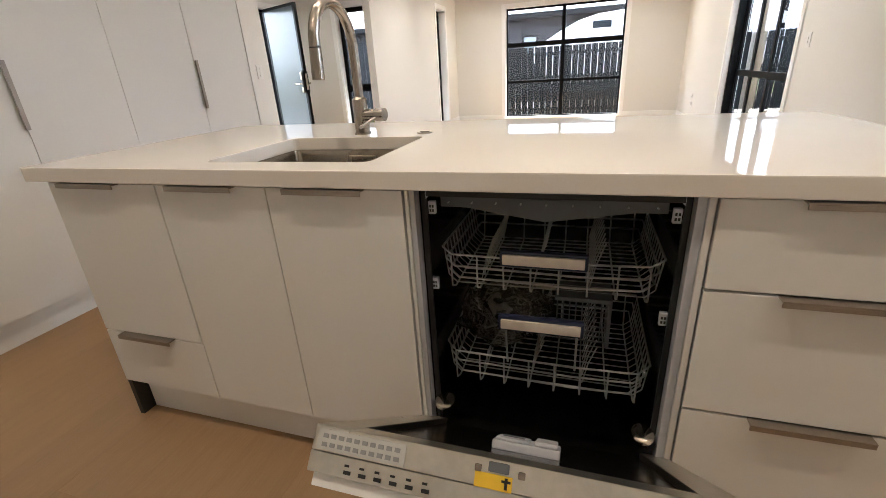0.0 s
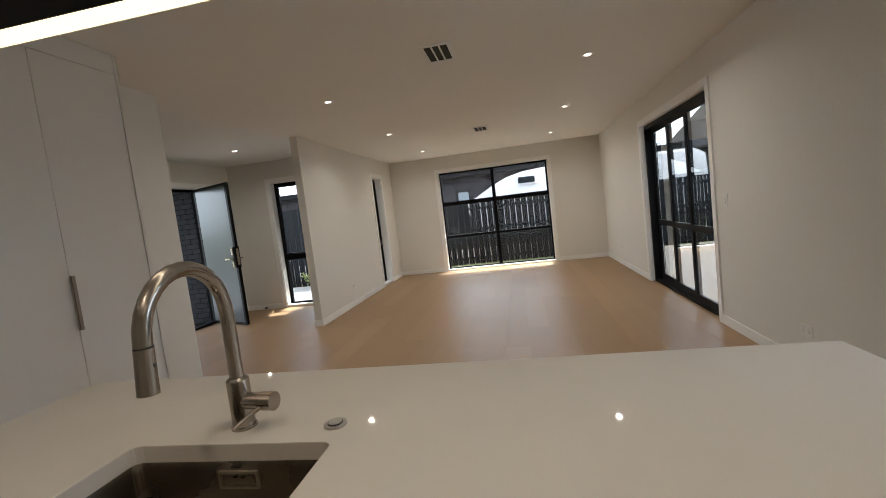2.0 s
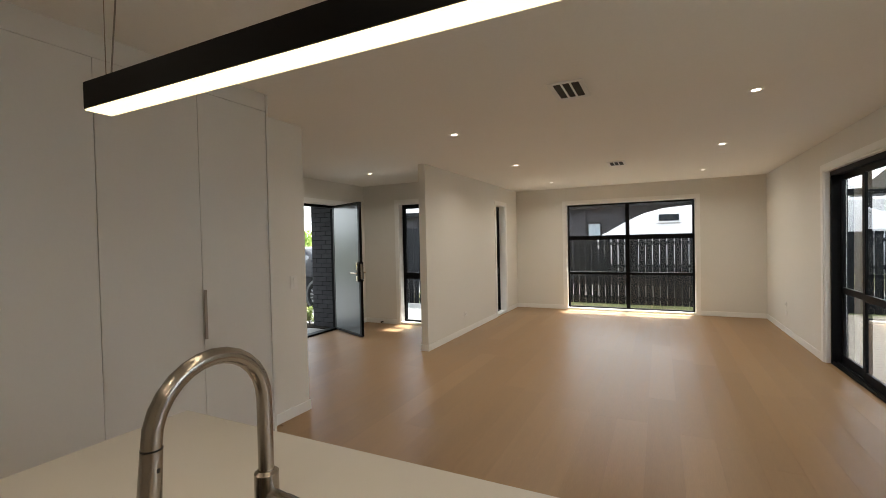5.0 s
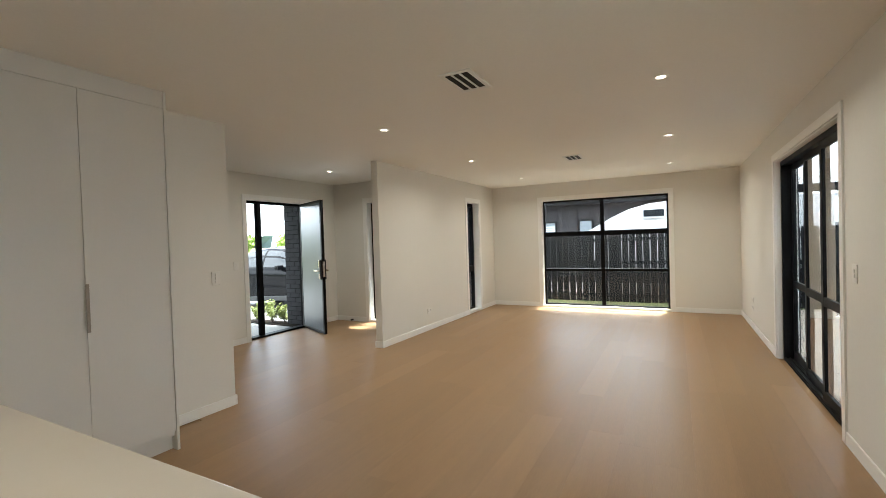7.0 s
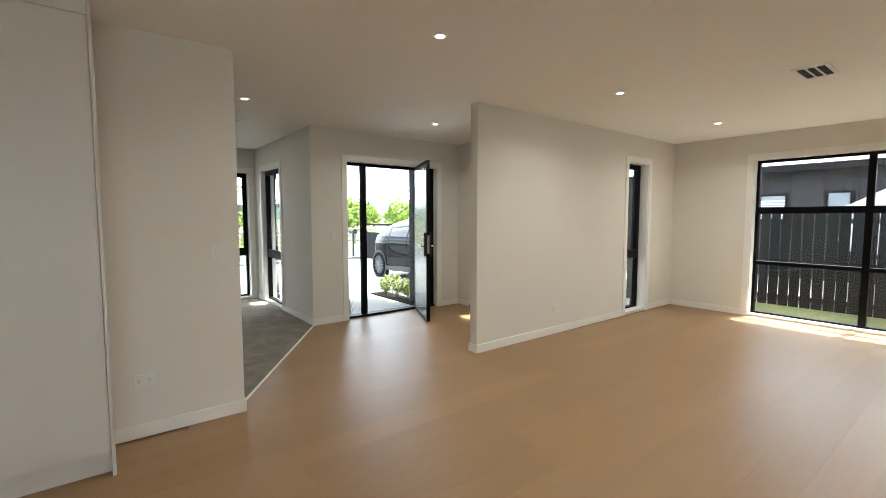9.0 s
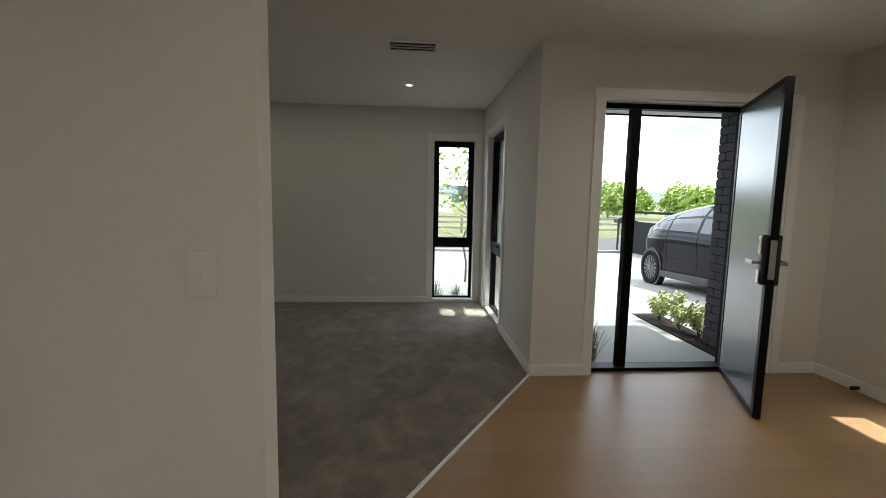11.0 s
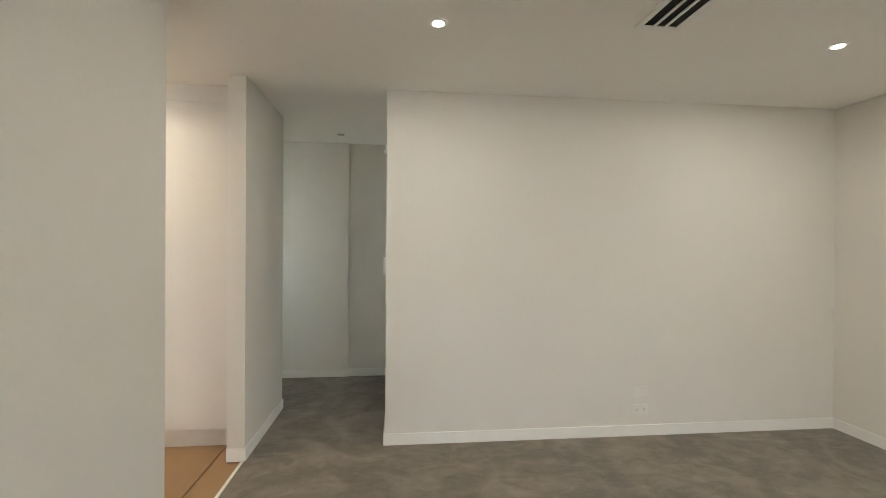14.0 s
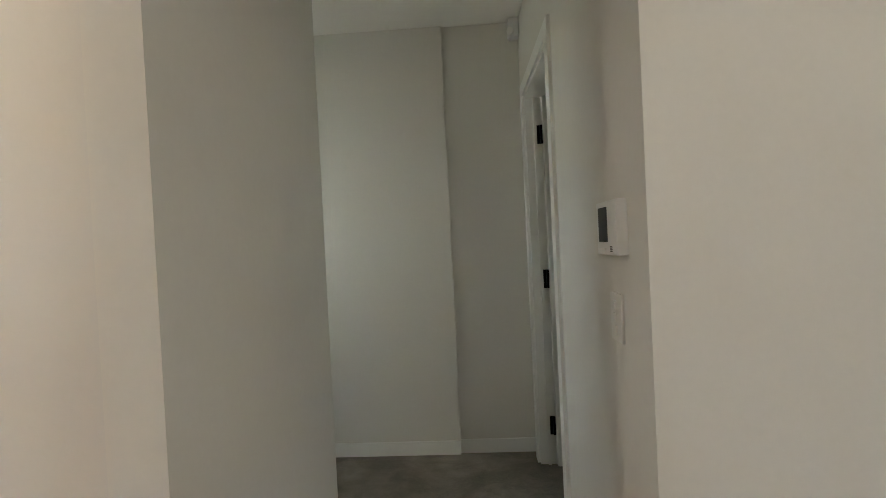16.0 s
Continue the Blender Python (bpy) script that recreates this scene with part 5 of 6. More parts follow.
brick_wing()
part("cladding", boxes((-5.115, 6.74, GROUND - 0.05, -5.073, 6.948, CEIL + 0.15), (-5.115, 4.975, GROUND - 0.05, -5.073, 5.245, CEIL + 0.15),
                       (-7.55, -0.5, GROUND - 0.05, -7.513, 4.11, CEIL + 0.15), (-7.55, 4.68, GROUND - 0.05, -7.513, 5.01, CEIL + 0.15)), DARK_BRICK,
     thing("wall_outer_cladding", -5.1, 6, GROUND, "dark brick outer face of the house", "wall", kind="structure"))


for name, along, a0, a1, d0, d1, holes in (("wall_brick_west", "y", 7.382, NORTH + 0.2, LW - 0.24, LW - 0.202, [(8.42, 8.98, 0.03, 2.13)]),
                                           ("wall_brick_entry", "x", -5.07, LW - 0.242, 7.342, 7.38, [(-4.13, -3.56, 0.03, 2.13)]),
                                           ("wall_brick_lounge", "x", -7.51, -5.117, 4.972, 5.008, [(-6.95, -6.05, 0.03, 2.11)]),
                                           ("wall_brick_north", "x", LW - 0.24, EAST + 0.2, NORTH + 0.202, NORTH + 0.24, [(-1.72, 0.60, 0.02, 2.15)]),
                                           ("wall_brick_east", "y", -1.2, NORTH, EAST + 0.202, EAST + 0.21, [(4.66, 6.83, 0.0, 2.15), (1.05, 2.58, 0.98, 2.15)])):
    wall(name, along, a0, a1, d0, d1, "dark brick outer face of the house", holes, z1=CEIL + 0.15, z0=GROUND - 0.05, material=DARK_BRICK)


# ---- fences ----
def paling_fence(name, axis, a0, a1, at, z0, z1, label, gap=0.017, rails=(0.15, 0.945, 1.5), side=1, w=0.138):
    ob = thing(name, *((a0, at, z0) if axis == "x" else (at, a0, z0)), label, "fence")
    if axis == "x":
        bm = boxes((-w / 2, -0.009, 0, w / 2, 0.009, z1 - z0))
    else:
        bm = boxes((-0.009, -w / 2, 0, 0.009, w / 2, z1 - z0))
    me = bpy.data.meshes.new("paling")
    bm.to_mesh(me)
    bm.free()
    me.materials.append(FENCE)
    rnd = random.Random(5)
    k = 0
    a = a0
    while a < a1:
        g = gap * rnd.uniform(0.75, 1.25)
        b = new("paling", me)
        b.parent = ob
        off = a + w / 2 - a0
        b.location = (off, 0, 0) if axis == "x" else (0, off, 0)
        b.rotation_euler = (0, rnd.uniform(-0.004, 0.004), 0) if axis == "x" else (rnd.uniform(-0.004, 0.004), 0, 0)
        a += w + g
    for r in rails:
        d0, d1 = sorted((at + side * 0.011, at + side * 0.055))
        part("rail", boxes((a0, d0, z0 + r - 0.04, a1, d1, z0 + r + 0.04) if axis == "x" else (d0, a0, z0 + r - 0.04, d1, a1, z0 + r + 0.04)), FENCE, ob)
    a = a0 + 0.4
    while a < a1:
        d0, d1 = sorted((at + side * 0.056, at + side * 0.15))
        part("post", boxes((a - 0.05, d0, z0 - 0.2, a + 0.05, d1, z1 + 0.02) if axis == "x" else (d0, a - 0.05, z0 - 0.2, d1, a + 0.05, z1 + 0.02)), FENCE, ob)
        a += 2.4
    return ob


paling_fence("paling_fence", "x", -6.4, -3.4, 10.5, GROUND - 0.06, 1.80, "tall black stained timber fence beside the path")
paling_fence("paling_fence", "x", -3.4, 5.0, 12.2, GROUND - 0.06, 1.47, "black stained timber paling fence behind the lawn")
paling_fence("paling_fence", "y", 1.0, 12.1, 5.0, GROUND - 0.06, 1.75, "black stained timber paling fence beyond the deck")
paling_fence("paling_fence", "x", -17.7, -13.0, 12.05, LOW, 0.70, "low black timber fence beside the driveway", gap=0.004)


def deck():
    ob = thing("deck", 3.2, 5.9, GROUND, "sunlit pale timber deck outside the sliding door", "deck", kind="structure")
    y = 1.2
    w = 0.135
    bm = boxes((-1.5, -w / 2, -0.03, 1.5, w / 2, 0.0), bevel=0.003)
    me = bpy.data.meshes.new("deck_board")
    bm.to_mesh(me)
    bm.free()
    me.materials.append(DECK)
    while y < 11.0:
        b = new("deck_board", me)
        b.parent = ob
        b.location = (EAST + 0.22 + 1.5 - 3.2, y - 5.9, 0.09)
        y += w + 0.005
    part("bearer", boxes((1.95, 1.2, GROUND - 0.1, 2.05, 11.0, -0.082), (4.6, 1.2, GROUND - 0.1, 4.7, 11.0, -0.082)), FENCE, ob)


deck()


# ---- neighbours ----
def neighbour(name, x0, x1, y0, y1, wall_h, pitch, label, wins):
    ob = thing(name, (x0 + x1) / 2, (y0 + y1) / 2, GROUND, label, "house")
    z = GROUND - 0.1
    part("wall", boxes((x0, y0, z, x1, y1, wall_h)), CLAD, ob)
    bm = bmesh.new()
    for k in range(int((x1 - x0) / 0.6)):
        box(bm, x0 + k * 0.6, y0 - 0.02, z, x0 + k * 0.6 + 0.04, y0, wall_h)
    b = part("batten", bm, CLAD, ob)
    b["kind"] = "stuff"
    e, mid = 0.6, (y0 + y1) / 2
    bm = bmesh.new()
    pts = [(x0 - e, y0 - e, wall_h), (x1 + e, y0 - e, wall_h), (x1 + e, y1 + e, wall_h), (x0 - e, y1 + e, wall_h)]
    ridge = [(x0 + (mid - y0), mid, wall_h + pitch), (x1 - (mid - y0), mid, wall_h + pitch)]
    v = [bm.verts.new(p) for p in pts + ridge]
    for f in ((0, 1, 5, 4), (1, 2, 5), (2, 3, 4, 5), (3, 0, 4), (3, 2, 1, 0)):
        bm.faces.new([v[i] for i in f])
    part("roof", bm, ROOF, ob)
    part("gutter", boxes((x0 - e, y0 - e - 0.1, wall_h - 0.12, x1 + e, y0 - e, wall_h + 0.04), bevel=0.01), BLACK_ALU, ob)
    for wx0, wx1, wz0, wz1 in wins:
        wf = part("window", boxes((wx0, y0 - 0.05, wz0, wx0 + 0.06, y0 - 0.021, wz1), (wx1 - 0.06, y0 - 0.05, wz0, wx1, y0 - 0.021, wz1),
                                  (wx0 + 0.06, y0 - 0.05, wz0, wx1 - 0.06, y0 - 0.021, wz0 + 0.06), (wx0 + 0.06, y0 - 0.05, wz1 - 0.06, wx1 - 0.06, y0 - 0.021, wz1)), BLACK_ALU, ob)
        part("pane", boxes((wx0 + 0.06, y0 - 0.035, wz0 + 0.06, wx1 - 0.06, y0 - 0.022, wz1 - 0.06)), mat("neighbour_glass", (0.28, 0.31, 0.33), 0.08, vary=0.02), wf)
        if wx1 - wx0 < 0.55:
            continue
        bl = part("blind", boxes(*[(wx0 + 0.06, y0 - 0.040, wz0 + 0.10 + k * 0.07, wx1 - 0.06, y0 - 0.036, wz0 + 0.14 + k * 0.07) for k in range(int((wz1 - wz0 - 0.2) / 0.07))]), WHITE, wf)
        bl["kind"] = "stuff"


neighbour("house", -9.5, 4.6, 16.2, 24, 2.55, 1.5, "neighbour's single-storey house with dark cladding and low roof", [(-3.55, -2.93, 1.15, 1.95), (-2.22, -1.72, 1.35, 1.98)])
neighbour("house", 8.0, 18.0, 3.5, 26, 2.7, 2.0, "neighbour's house with a grey hipped roof beyond the deck", [(9.4, 10.6, 0.9, 1.9)])


def caravan():
    """A white caravan with a rounded nose, parked behind the fence."""
    ob = thing("caravan", 1.6, 14.0, GROUND, "white caravan with a curved nose parked behind the fence", "caravan")
    prof = [(-1.55, 1.45), (-1.2, 1.62), (-0.75, 1.88), (-0.35, 2.06), (0.1, 2.17), (0.7, 2.22), (4.6, 2.22), (4.9, 2.05), (5.0, 0.55), (-1.0, 0.55), (-1.45, 1.0)]
    bm = bmesh.new()
    a_ = [bm.verts.new((x, 13.0, z)) for x, z in prof]
    b_ = [bm.verts.new((x, 15.2, z)) for x, z in prof]
    bm.faces.new(a_)
    bm.faces.new(b_[::-1])
    k = len(prof)
    for i in range(k):
        bm.faces.new((a_[i], b_[i], b_[(i + 1) % k], a_[(i + 1) % k]))
    bmesh.ops.bevel(bm, geom=[ed for ed in bm.edges if ed.calc_length() < 8 and abs(ed.verts[0].co.y - ed.verts[1].co.y) < 1e-4], offset=0.07, segments=3, affect='EDGES')
    part("shell", bm, CARAVAN, ob, smooth=True)
    w = part("window", boxes((-0.06, 12.965, 1.80, 0.50, 12.995, 2.06), bevel=0.012), WHITE, ob)
    part("pane", boxes((-0.01, 12.955, 1.845, 0.45, 12.966, 2.015), bevel=0.005), CAR_GLASS, w)
    for x in (1.6, 2.5):
        wh = part("wheel", rods(((x, 12.99, GROUND + 0.28), (x, 13.2, GROUND + 0.28), 0.33), n=28), RUBBER, ob)
    part("jockey_leg", rods(((-1.2, 14.1, GROUND - 0.06), (-1.2, 14.1, 1.0), 0.03)), STEEL, ob)


caravan()


# ---- the car ----
def lerp(table, s):
    for (s0, v0), (s1, v1) in zip(table, table[1:]):
        if s <= s1:
            u = (s - s0) / (s1 - s0)
            u = u * u * (3 - 2 * u) * 0.3 + u * 0.7
            return v0 + (v1 - v0) * u
    return table[-1][1]


def car():
    X, Y, Z = -11.25, 7.9, -0.30
    ob = thing("car", X + 0.95, Y + 0.92, Z, "dark grey electric hatchback parked on the concrete driveway", "car")
    top = [(0.22, 0.98), (0.34, 1.10), (0.62, 1.24), (1.0, 1.43), (1.6, 1.57), (2.3, 1.62), (2.9, 1.56), (3.4, 1.36), (3.9, 1.08), (4.4, 0.92), (4.75, 0.68)]
    belt = [(0.22, 0.90), (0.5, 1.06), (1.0, 1.12), (2.0, 1.07), (3.4, 1.0), (3.9, 0.97), (4.4, 0.82), (4.75, 0.6)]
    wid = [(0.22, 0.62), (0.34, 0.78), (0.62, 0.90), (1.2, 0.955), (3.5, 0.95), (4.2, 0.90), (4.6, 0.78), (4.75, 0.6)]
    low = [(0.22, 0.46), (0.45, 0.28), (0.8, 0.22), (4.2, 0.2), (4.75, 0.3)]

    def ring(s):
        t, b, w, l = lerp(top, s), lerp(belt, s), lerp(wid, s), lerp(low, s)
        r = max(0.15, min(1.0, (t - b) / 0.45))
        wr = w * (0.93 - 0.27 * r)
        flare = 0.03 * (math.exp(-((s - 0.92) / 0.42) ** 2) + math.exp(-((s - 3.80) / 0.42) ** 2))
        h = b - l
        return [(0, l), (w * 0.80, l), (w * 0.93, l + 0.04), (w * 0.985 + flare * 0.6, l + 0.18 * h), (w * 0.955 + flare, l + 0.42 * h), (w * 0.985 + flare, l + 0.74 * h),
                (w * 0.99 + flare * 0.4, l + 0.86 * h), (w * 0.95, b), (0.5 * (w * 0.95 + wr) + 0.02, b + 0.55 * (t - b)), (wr, b + 0.88 * (t - b)), (wr * 0.7, t - 0.012), (0, t)]
    N = 72
    bm = bmesh.new()
    rows = []
    for i in range(N + 1):
        s = 0.22 + 4.53 * i / N
        half = ring(s)
        loop = half + [(-x, z) for x, z in half[-2:0:-1]]
        rows.append([bm.verts.new((X + x, Y + s, Z + z)) for x, z in loop])
    k = len(rows[0])
    for r0, r1 in zip(rows, rows[1:]):
        for j in range(k):
            bm.faces.new((r0[j], r0[(j + 1) % k], r1[(j + 1) % k], r1[j]))
    bm.faces.new(rows[0])
    bm.faces.new(rows[-1][::-1])
    body = part("body", bm, PAINT_CAR, ob, smooth=True)

    def pane(name, s0, s1, side, f0=0.06, f1=0.95, out=0.006):
        bm = bmesh.new()
        g = []
        for i in range(9):
            s = s0 + (s1 - s0) * i / 8
            h = ring(s)
            p5, p6, p7 = (Vector(h[q]) for q in (7, 8, 9))
            col = []
            for j in range(5):
                f = f0 + (f1 - f0) * j / 4
                p = p5.lerp(p6, f / 0.62) if f < 0.62 else p6.lerp(p7, (f - 0.62) / 0.38)
                col.append(bm.verts.new((X + side * (p.x + out), Y + s, Z + p.y + out * 0.4)))
            g.append(col)
        for c0, c1 in zip(g, g[1:]):
            for j in range(4):
                bm.faces.new((c0[j], c0[j + 1], c1[j + 1], c1[j]))
        part(name, bm, CAR_GLASS, ob, smooth=True)
    for side in (1, -1):
        pane("side_window", 0.80, 1.42, side, f1=0.90)
        pane("side_window", 1.47, 2.35, side)
        pane("side_window", 2.42, 3.35, side, f1=0.93)
        for s in (1.45, 2.40):
            bm = bmesh.new()
            tube(bm, [(X + side * (ring(s)[q][0] + 0.003), Y + s, Z + ring(s)[q][1]) for q in (2, 3, 4, 5, 6, 7)], 0.004, 6)
            part("door_seam", bm, BLACK, body)
        part("sill_trim", boxes((X + side * 0.93 - 0.03, Y + 1.15, Z + 0.2, X + side * 0.93 + 0.03, Y + 3.6, Z + 0.33), bevel=0.02), BLACK, ob)
        bm = bmesh.new()
        box(bm, X + side * 1.0 - 0.09, Y + 3.08, Z + 0.98, X + side * 1.0 + 0.09, Y + 3.22, Z + 1.1, 0.035)
        part("mirror", bm, PAINT_CAR, ob, smooth=True)
        for s in (1.75, 2.72):
            part("door_handle", boxes((X + side * (lerp(wid, s) * 0.985) - 0.008, Y + s, Z + 0.86, X + side * (lerp(wid, s) * 0.985) + 0.008, Y + s + 0.18, Z + 0.885), bevel=0.006), PAINT_CAR, ob)
        for s in (0.92, 3.80):
            c = Vector((X + side * 0.86, Y + s, Z + 0.35))
            o = Vector((side, 0, 0))
            # Solid black disc stands in for the shaded gap around the tyre
            arch = bmesh.new()
            rod(arch, c - o * 0.02, c + o * 0.098, 0.405, 36)
            part("wheel_gap_disc", arch, BLACK, ob)
            wb = bmesh.new()
            n = 40
            prof = [(0.25, -0.02), (0.33, -0.02), (0.352, 0.02), (0.352, 0.09), (0.335, 0.118), (0.27, 0.122), (0.25, 0.11)]
            rr = [[wb.verts.new(c + o * d + Vector((0, math.cos(2 * math.pi * q / n) * r, math.sin(2 * math.pi * q / n) * r))) for q in range(n)] for r, d in prof]
            for a_, b_ in zip(rr, rr[1:]):
                for q in range(n):
                    wb.faces.new((a_[q], a_[(q + 1) % n], b_[(q + 1) % n], b_[q]))
            wheel = part("wheel", wb, RUBBER, ob, smooth=True)
            rb = bmesh.new()
            hub = bmesh.new()
            rod(hub, c + o * 0.090, c + o * 0.098, 0.25, 36)
            part("brake_shadow_disc", hub, BLACK, wheel)
            rod(rb, c + o * 0.098, c + o * 0.122, 0.05, 18)
            for q in range(15):
                an = 2 * math.pi * q / 15
                u = Vector((0, math.cos(an), math.sin(an)))
                t_ = Vector((0, -math.sin(an), math.cos(an)))
                vs = [rb.verts.new(c + o * 0.112 + u * r + t_ * w_) for r, w_ in ((0.045, -0.010), (0.245, -0.022), (0.245, 0.012), (0.045, 0.008))]
                vb = [rb.verts.new(v.co - o * 0.012) for v in vs]
                rb.faces.new(vs)
                for h in range(4):
                    rb.faces.new((vs[h], vs[(h + 1) % 4], vb[(h + 1) % 4], vb[h]))
            part("rim", rb, RIM, wheel)
    ob.rotation_euler = (radians(3), 0, radians(-92))


car()


# ---- planting ----
def leaf_cloud(bm, centre, radius, count, size, rnd, squash=0.8):
    for _ in range(count):
        d = Vector((rnd.gauss(0, 1), rnd.gauss(0, 1), rnd.gauss(0, 1) * squash))
        d = d.normalized() * radius * rnd.random() ** 0.45
        p = centre + d
        n = Vector((rnd.gauss(0, 1), rnd.gauss(0, 1), rnd.gauss(0.6, 1))).normalized()
        u = n.orthogonal().normalized()
        v = n.cross(u)
        s = size * rnd.uniform(0.6, 1.3)
        bm.faces.new([bm.verts.new(q) for q in (p - u * s, p - v * s * 0.5 + n * s * 0.12, p + u * s, p + v * s * 0.5 + n * s * 0.12)])


def tree(name, x, y, h, r, seed, label, leaf=None, clumps=40, per=34, size=0.16, trunk_share=0.28, base=LOW - 0.06, trunk_r=None):
    rnd = random.Random(seed)
    ob = thing(name, x, y, base, label, "tree")
    bm = bmesh.new()
    tr = trunk_r or h * 0.022
    th = h * 0.86
    spine = [Vector((x + rnd.uniform(-1, 1) * h * 0.012 * i, y + rnd.uniform(-1, 1) * h * 0.012 * i, base + th * i / 7)) for i in range(8)]
    tube(bm, spine, tr, 9, 0.25)
    tips = []
    for i in range(clumps):
        f = trunk_share + (1 - trunk_share) * (i + 0.5) / clumps
        p = spine[min(7, int(f * 7))].copy()
        an = i * 2.4 + rnd.uniform(-0.4, 0.4)
        reach = r * math.sqrt(max(0.05, 1 - ((f - 0.58) / 0.5) ** 2)) * rnd.uniform(0.45, 1.0)
        q = p + Vector((math.cos(an) * reach, math.sin(an) * reach, h * rnd.uniform(0.02, 0.13)))
        tube(bm, [p, p.lerp(q, 0.5) + Vector((0, 0, h * 0.012)), q], tr * 0.22, 5, 0.3)
        tips.append((q, reach))
    part("trunk", bm, BARK, ob, smooth=True)
    bm = bmesh.new()
    for q, reach in tips:
        leaf_cloud(bm, q, r * rnd.uniform(0.20, 0.34), per, size, rnd)
    c = part("crown", bm, leaf or LEAF, ob)
    c["kind"] = "stuff"
    return ob


tree("young_tree", -10.3, 4.95, 3.6, 0.75, 3, "young street tree with fresh green leaves and an open crown", clumps=40, per=13, size=0.058, trunk_share=0.36, trunk_r=0.026, base=-0.33)
rnd = random.Random(11)
for i, (x, y, h, r, dark) in enumerate([(-52, 27, 7.5, 4.2, 0), (-50, 36, 7.0, 4.2, 0), (-58, 33, 6.2, 3.6, 0), (-62, 22.5, 8.0, 3.2, 1), (-66, 27, 7.0, 3.5, 1), (-46, 46, 7.5, 4.5, 0),
                                        (-60, 46, 6.6, 4.0, 0), (-44, 56, 7.5, 4.5, 0), (-70, 15.5, 5.0, 3.0, 0), (-72, 19, 4.6, 2.8, 0), (-40, 64, 8, 5, 0), (-75, 40, 8, 5, 1)]):
    tree("tree", x, y, h * 0.6, r * 0.75, 20 + i, "leafy dark green tree across the paddock" if dark else "round bright green tree across the paddock", LEAF_DARK if dark else LEAF, clumps=46, per=46, size=0.30)
tree("tree", 15, 28, 6.5, 3.0, 51, "leafy tree behind the neighbour's roof", LEAF, clumps=40, per=36, size=0.2)


def shrub(x, y, z, h, seed, label):
    rnd = random.Random(seed)
    ob = thing("shrub", x, y, z, label, "shrub", "porch shrubs")
    st, lv = bmesh.new(), bmesh.new()
    for i in range(13):
        an, lean = rnd.uniform(0, 6.28), rnd.uniform(0.1, 0.75)
        tip = Vector((x + math.cos(an) * h * lean, y + math.sin(an) * h * lean * 0.7, z + h * rnd.uniform(0.65, 1.05)))
        b = Vector((x, y, z))
        tube(st, [b, b.lerp(tip, 0.5) + Vector((0, 0, h * 0.08)), tip], 0.004, 5, 0.5)
        for k in range(7):
            leaf_cloud(lv, b.lerp(tip, 0.35 + 0.65 * k / 6), h * 0.14, 7, 0.025, rnd)
    part("stems", st, BARK, ob)
    c = part("leaves", lv, LEAF_PALE, ob)
    c["kind"] = "stuff"


for i, (x, y, h) in enumerate([(-6.82, 6.97, 0.33), (-6.42, 6.98, 0.39), (-6.14, 7.03, 0.31), (-5.2, 10.36, 0.4), (-4.2, 10.38, 0.35)]):
    shrub(x, y, GROUND + 0.03 if i < 3 else GROUND - 0.06, h, 60 + i, "low shrub with pale yellow-green leaves in bark mulch" if i < 3 else "small green shrub beside the path")


def tussock(x, y, z, h, seed):
    rnd = random.Random(seed)
    bm = bmesh.new()
    for i in range(110):
        an, lean = rnd.uniform(0, 6.28), abs(rnd.gauss(0, 0.55))
        L = h * rnd.uniform(0.55, 1.1)
        d = Vector((math.cos(an), math.sin(an), 0))
        s = d.cross(Vector((0, 0, 1))) * 0.003
        b = Vector((x, y, z)) + d * rnd.uniform(0, 0.06)
        m_ = b + d * L * lean * 0.35 + Vector((0, 0, L * 0.65))
        t_ = b + d * L * lean * 0.95 + Vector((0, 0, L * (0.95 - 0.35 * lean)))
        v = [bm.verts.new(q) for q in (b - s, b + s, m_ + s, m_ - s, t_)]
        bm.faces.new(v[:4])
        bm.faces.new((v[3], v[2], v[4]))
    ob = thing("tussock", x, y, z, "clump of fine grey-green tussock grass by the wall", "grass", "tussocks")
    c = part("blades", bm, BLADE, ob)
    c["kind"] = "stuff"


for i, (x, y) in enumerate([(-7.78, 4.2), (-7.8, 4.5), (-7.78, 4.8), (-5.5, 5.52), (-5.45, 5.3), (-7.78, 3.9)]):
    tussock(x, y, GROUND + 0.02 if i in (3, 4) else GROUND - 0.02, 0.42, 80 + i)


# ---- far paddock ----
def rail_fence(x, y0, y1):
    ob = thing("rail_fence", x, y0, LOW - 0.05, "dark post-and-rail fence along the paddock", "fence")
    y = y0
    while y <= y1:
        part("post", boxes((x - 0.07, y - 0.07, LOW - 0.2, x + 0.07, y + 0.07, 0.52)), RAILWOOD, ob)
        y += 2.4
    for z in (-0.22, 0.10, 0.40):
        part("rail", boxes((x + 0.07, y0, z - 0.06, x + 0.11, y1, z + 0.06)), RAILWOOD, ob)


rail_fence(-27, -10, 45)


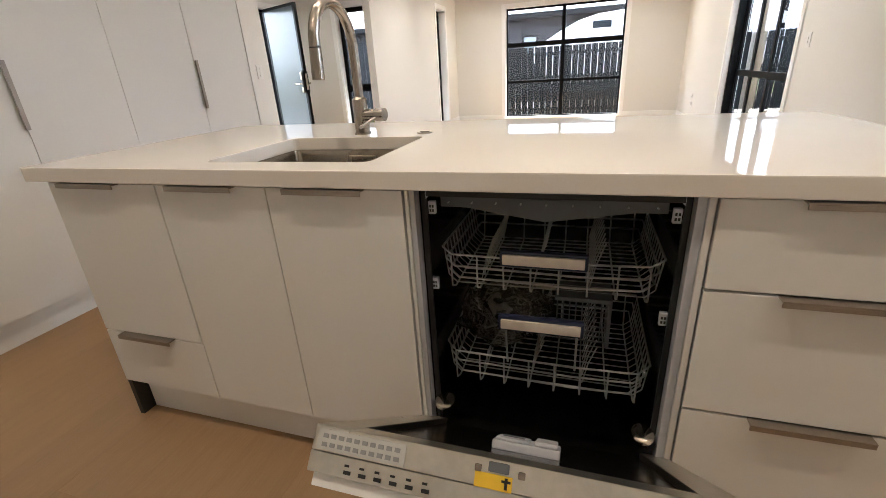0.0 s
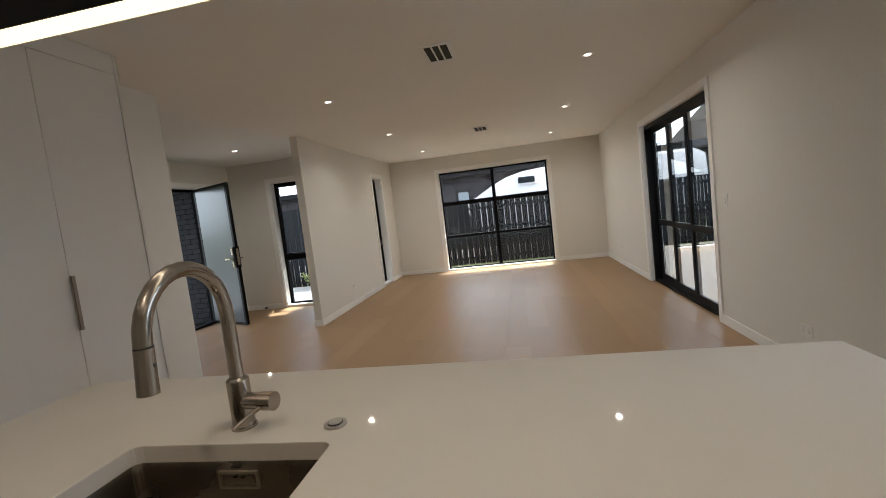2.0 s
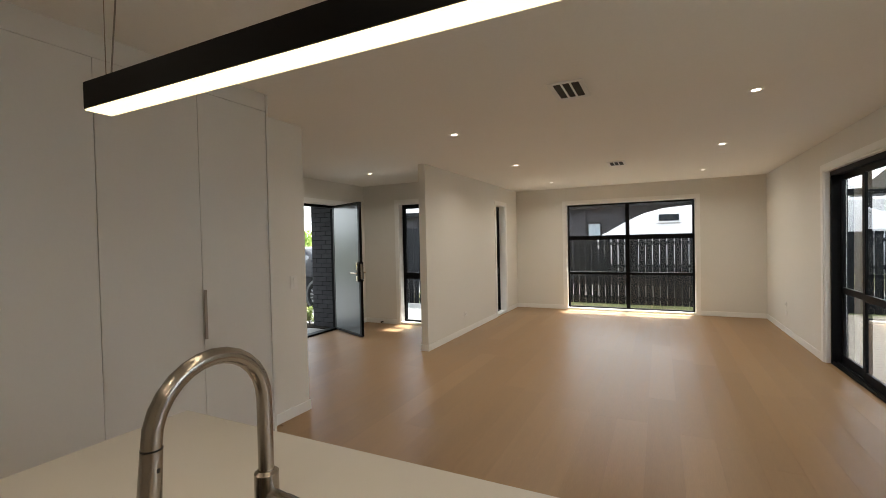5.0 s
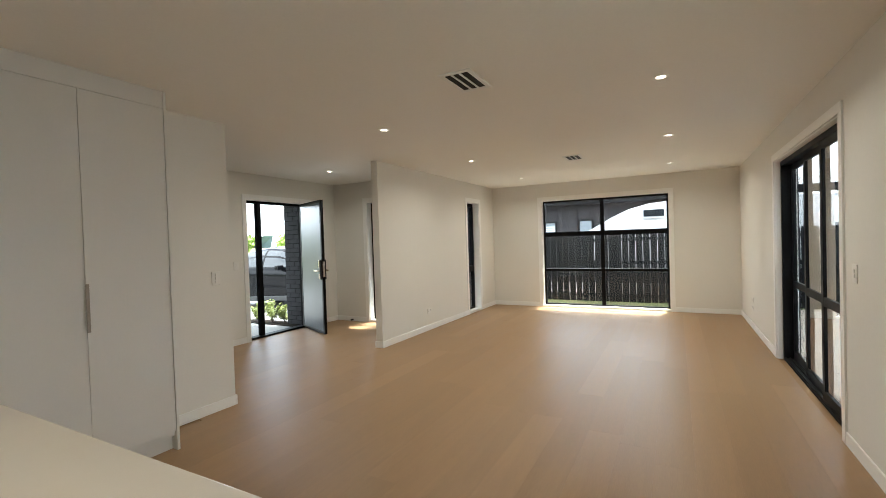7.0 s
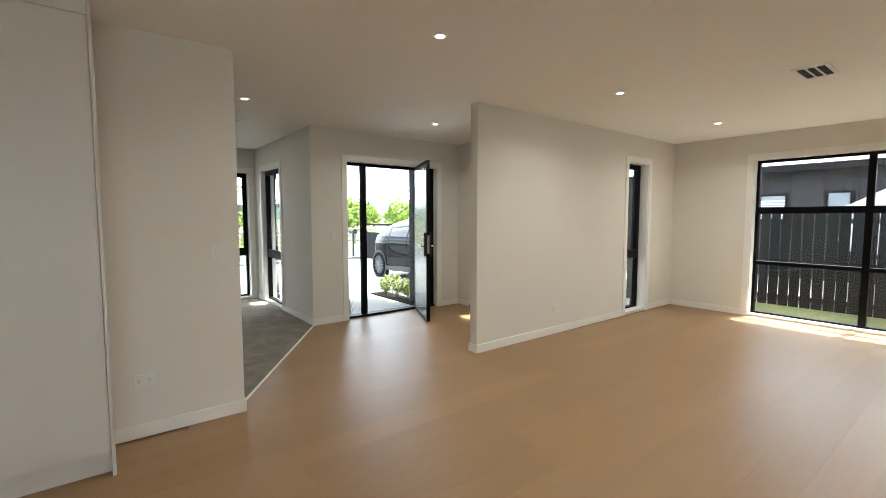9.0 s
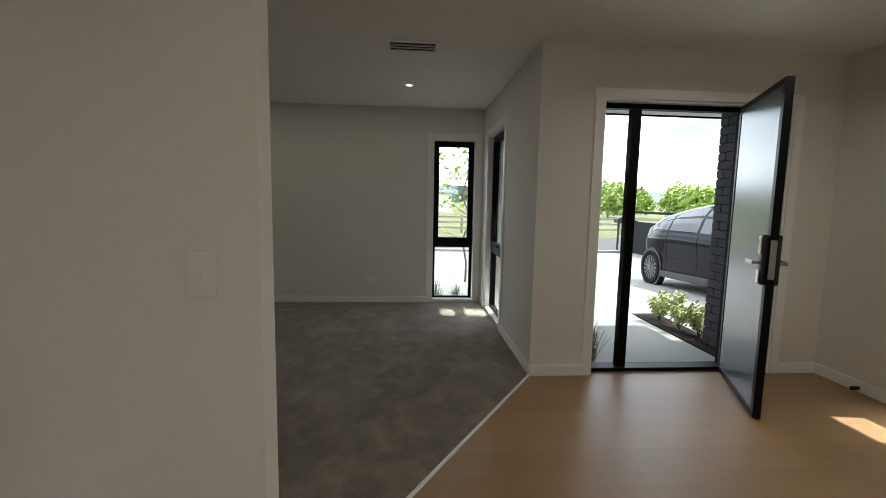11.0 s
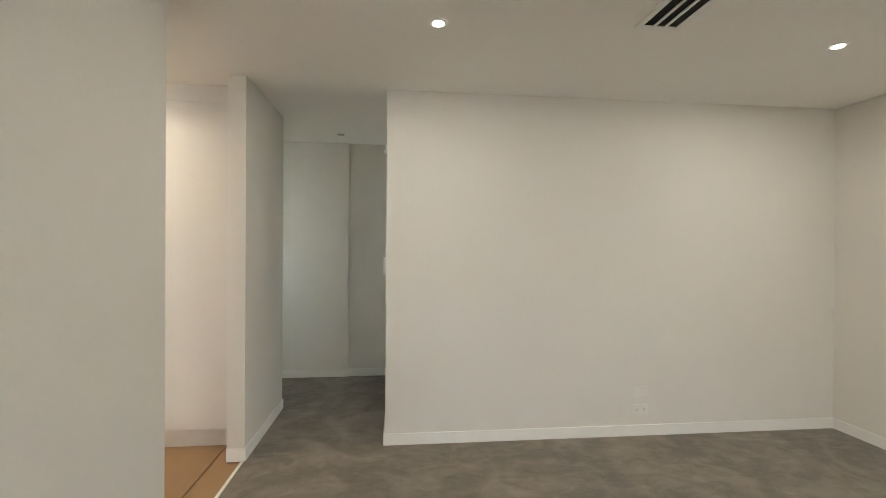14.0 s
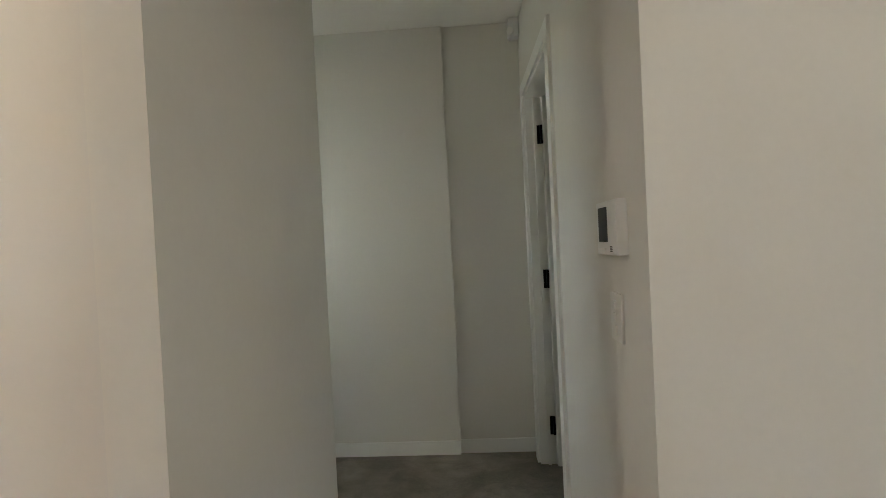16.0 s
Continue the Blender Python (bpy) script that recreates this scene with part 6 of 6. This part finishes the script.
def mailbox(x, y):
    ob = thing("mailbox", x, y, LOW, "small black letterbox on a thin post by the road", "mailbox")
    part("post", boxes((x - 0.03, y - 0.03, LOW, x + 0.03, y + 0.03, 0.60)), BLACK, ob)
    bm = boxes((x - 0.18, y - 0.11, 0.60, x + 0.18, y + 0.11, 0.74))
    v = [bm.verts.new(p) for p in ((x - 0.2, y - 0.13, 0.741), (x + 0.2, y - 0.13, 0.741), (x + 0.2, y + 0.13, 0.741), (x - 0.2, y + 0.13, 0.741), (x - 0.2, y, 0.83), (x + 0.2, y, 0.83))]
    for f in ((3, 2, 1, 0), (0, 1, 5, 4), (2, 3, 4, 5), (1, 2, 5), (3, 0, 4)):
        bm.faces.new([v[k] for k in f])
    body = part("box", bm, BLACK, ob)
    part("slot", boxes((x + 0.181, y - 0.08, 0.68, x + 0.184, y + 0.08, 0.70)), DARK_STEEL, body)


mailbox(-18.15, 11.9)
b = thing("barn", -70, -3, GROUND, "low white farm building with a pale roof far off", "building")
part("wall", boxes((-78, -8, LOW - 0.1, -68, 10, 2.4)), CARAVAN, b)
part("roof", boxes((-79, -9, 2.4, -67, 11, 2.9), bevel=0.2), mat("pale_blue_roof", (0.35, 0.45, 0.50), 0.5), b)
for k in range(5):
    part("window", boxes((-67.99, -6 + k * 3, 0.9, -67.9, -4.6 + k * 3, 1.9)), CAR_GLASS, b)
bm = bmesh.new()
n = 60
lo = [bm.verts.new((-420 + 60 * math.sin(i * 0.3), -400 + i * 800 / n, -2)) for i in range(n + 1)]
hi = [bm.verts.new((-460, -400 + i * 800 / n, 14 + 7 * noise.noise(Vector((i * 0.16, 0, 3))) + 3 * noise.noise(Vector((i * 0.5, 1, 0))))) for i in range(n + 1)]
for i in range(n):
    bm.faces.new((lo[i], lo[i + 1], hi[i + 1], hi[i]))
tagged(part("hills", bm, HILL), "low hazy hills on the horizon", "hills", kind="structure")


# ---- floor planks ----
def planks():
    """Oak boards laid along the living room, staggered, each with its own tone."""
    rnd = random.Random(2)
    w, t = 0.22, 0.0115
    meshes = {}

    def board(l):
        key = round(l, 2)
        if key not in meshes:
            g = 0.00012
            bm = boxes((-w / 2 + g, -l / 2 + g, -t, w / 2 - g, l / 2 - g, 0.0))
            es = [ed for ed in bm.edges if all(v.co.z > -1e-6 for v in ed.verts)]
            bmesh.ops.bevel(bm, geom=es, offset=0.0003, segments=1, affect='EDGES')
            me = bpy.data.meshes.new("plank")
            bm.to_mesh(me)
            bm.free()
            me.materials.append(OAK)
            meshes[key] = me
        return meshes[key]
    x = EAST - w / 2
    while x > -4.87 - w / 2:
        y0 = -1.0 if x > -2.85 else 3.4
        y1 = NORTH if x - w / 2 > LW - 0.05 else 7.14
        if x < -2.85:
            y0 = 3.4 + (-2.85 - x) * 0.66 - 0.3
        if x < LW and x > -2.85:
            y0 = -0.17
        y = y0 - rnd.uniform(0.1, 2.1)
        while y < y1:
            a_, b_ = max(y, y0), min(y + 2.2, y1)
            if b_ - a_ > 0.03:
                pl = new("plank", board(b_ - a_))
                pl.parent, pl.location = floor, (x, (a_ + b_) / 2, 0.0)
            y += 2.2
        x -= w


planks()
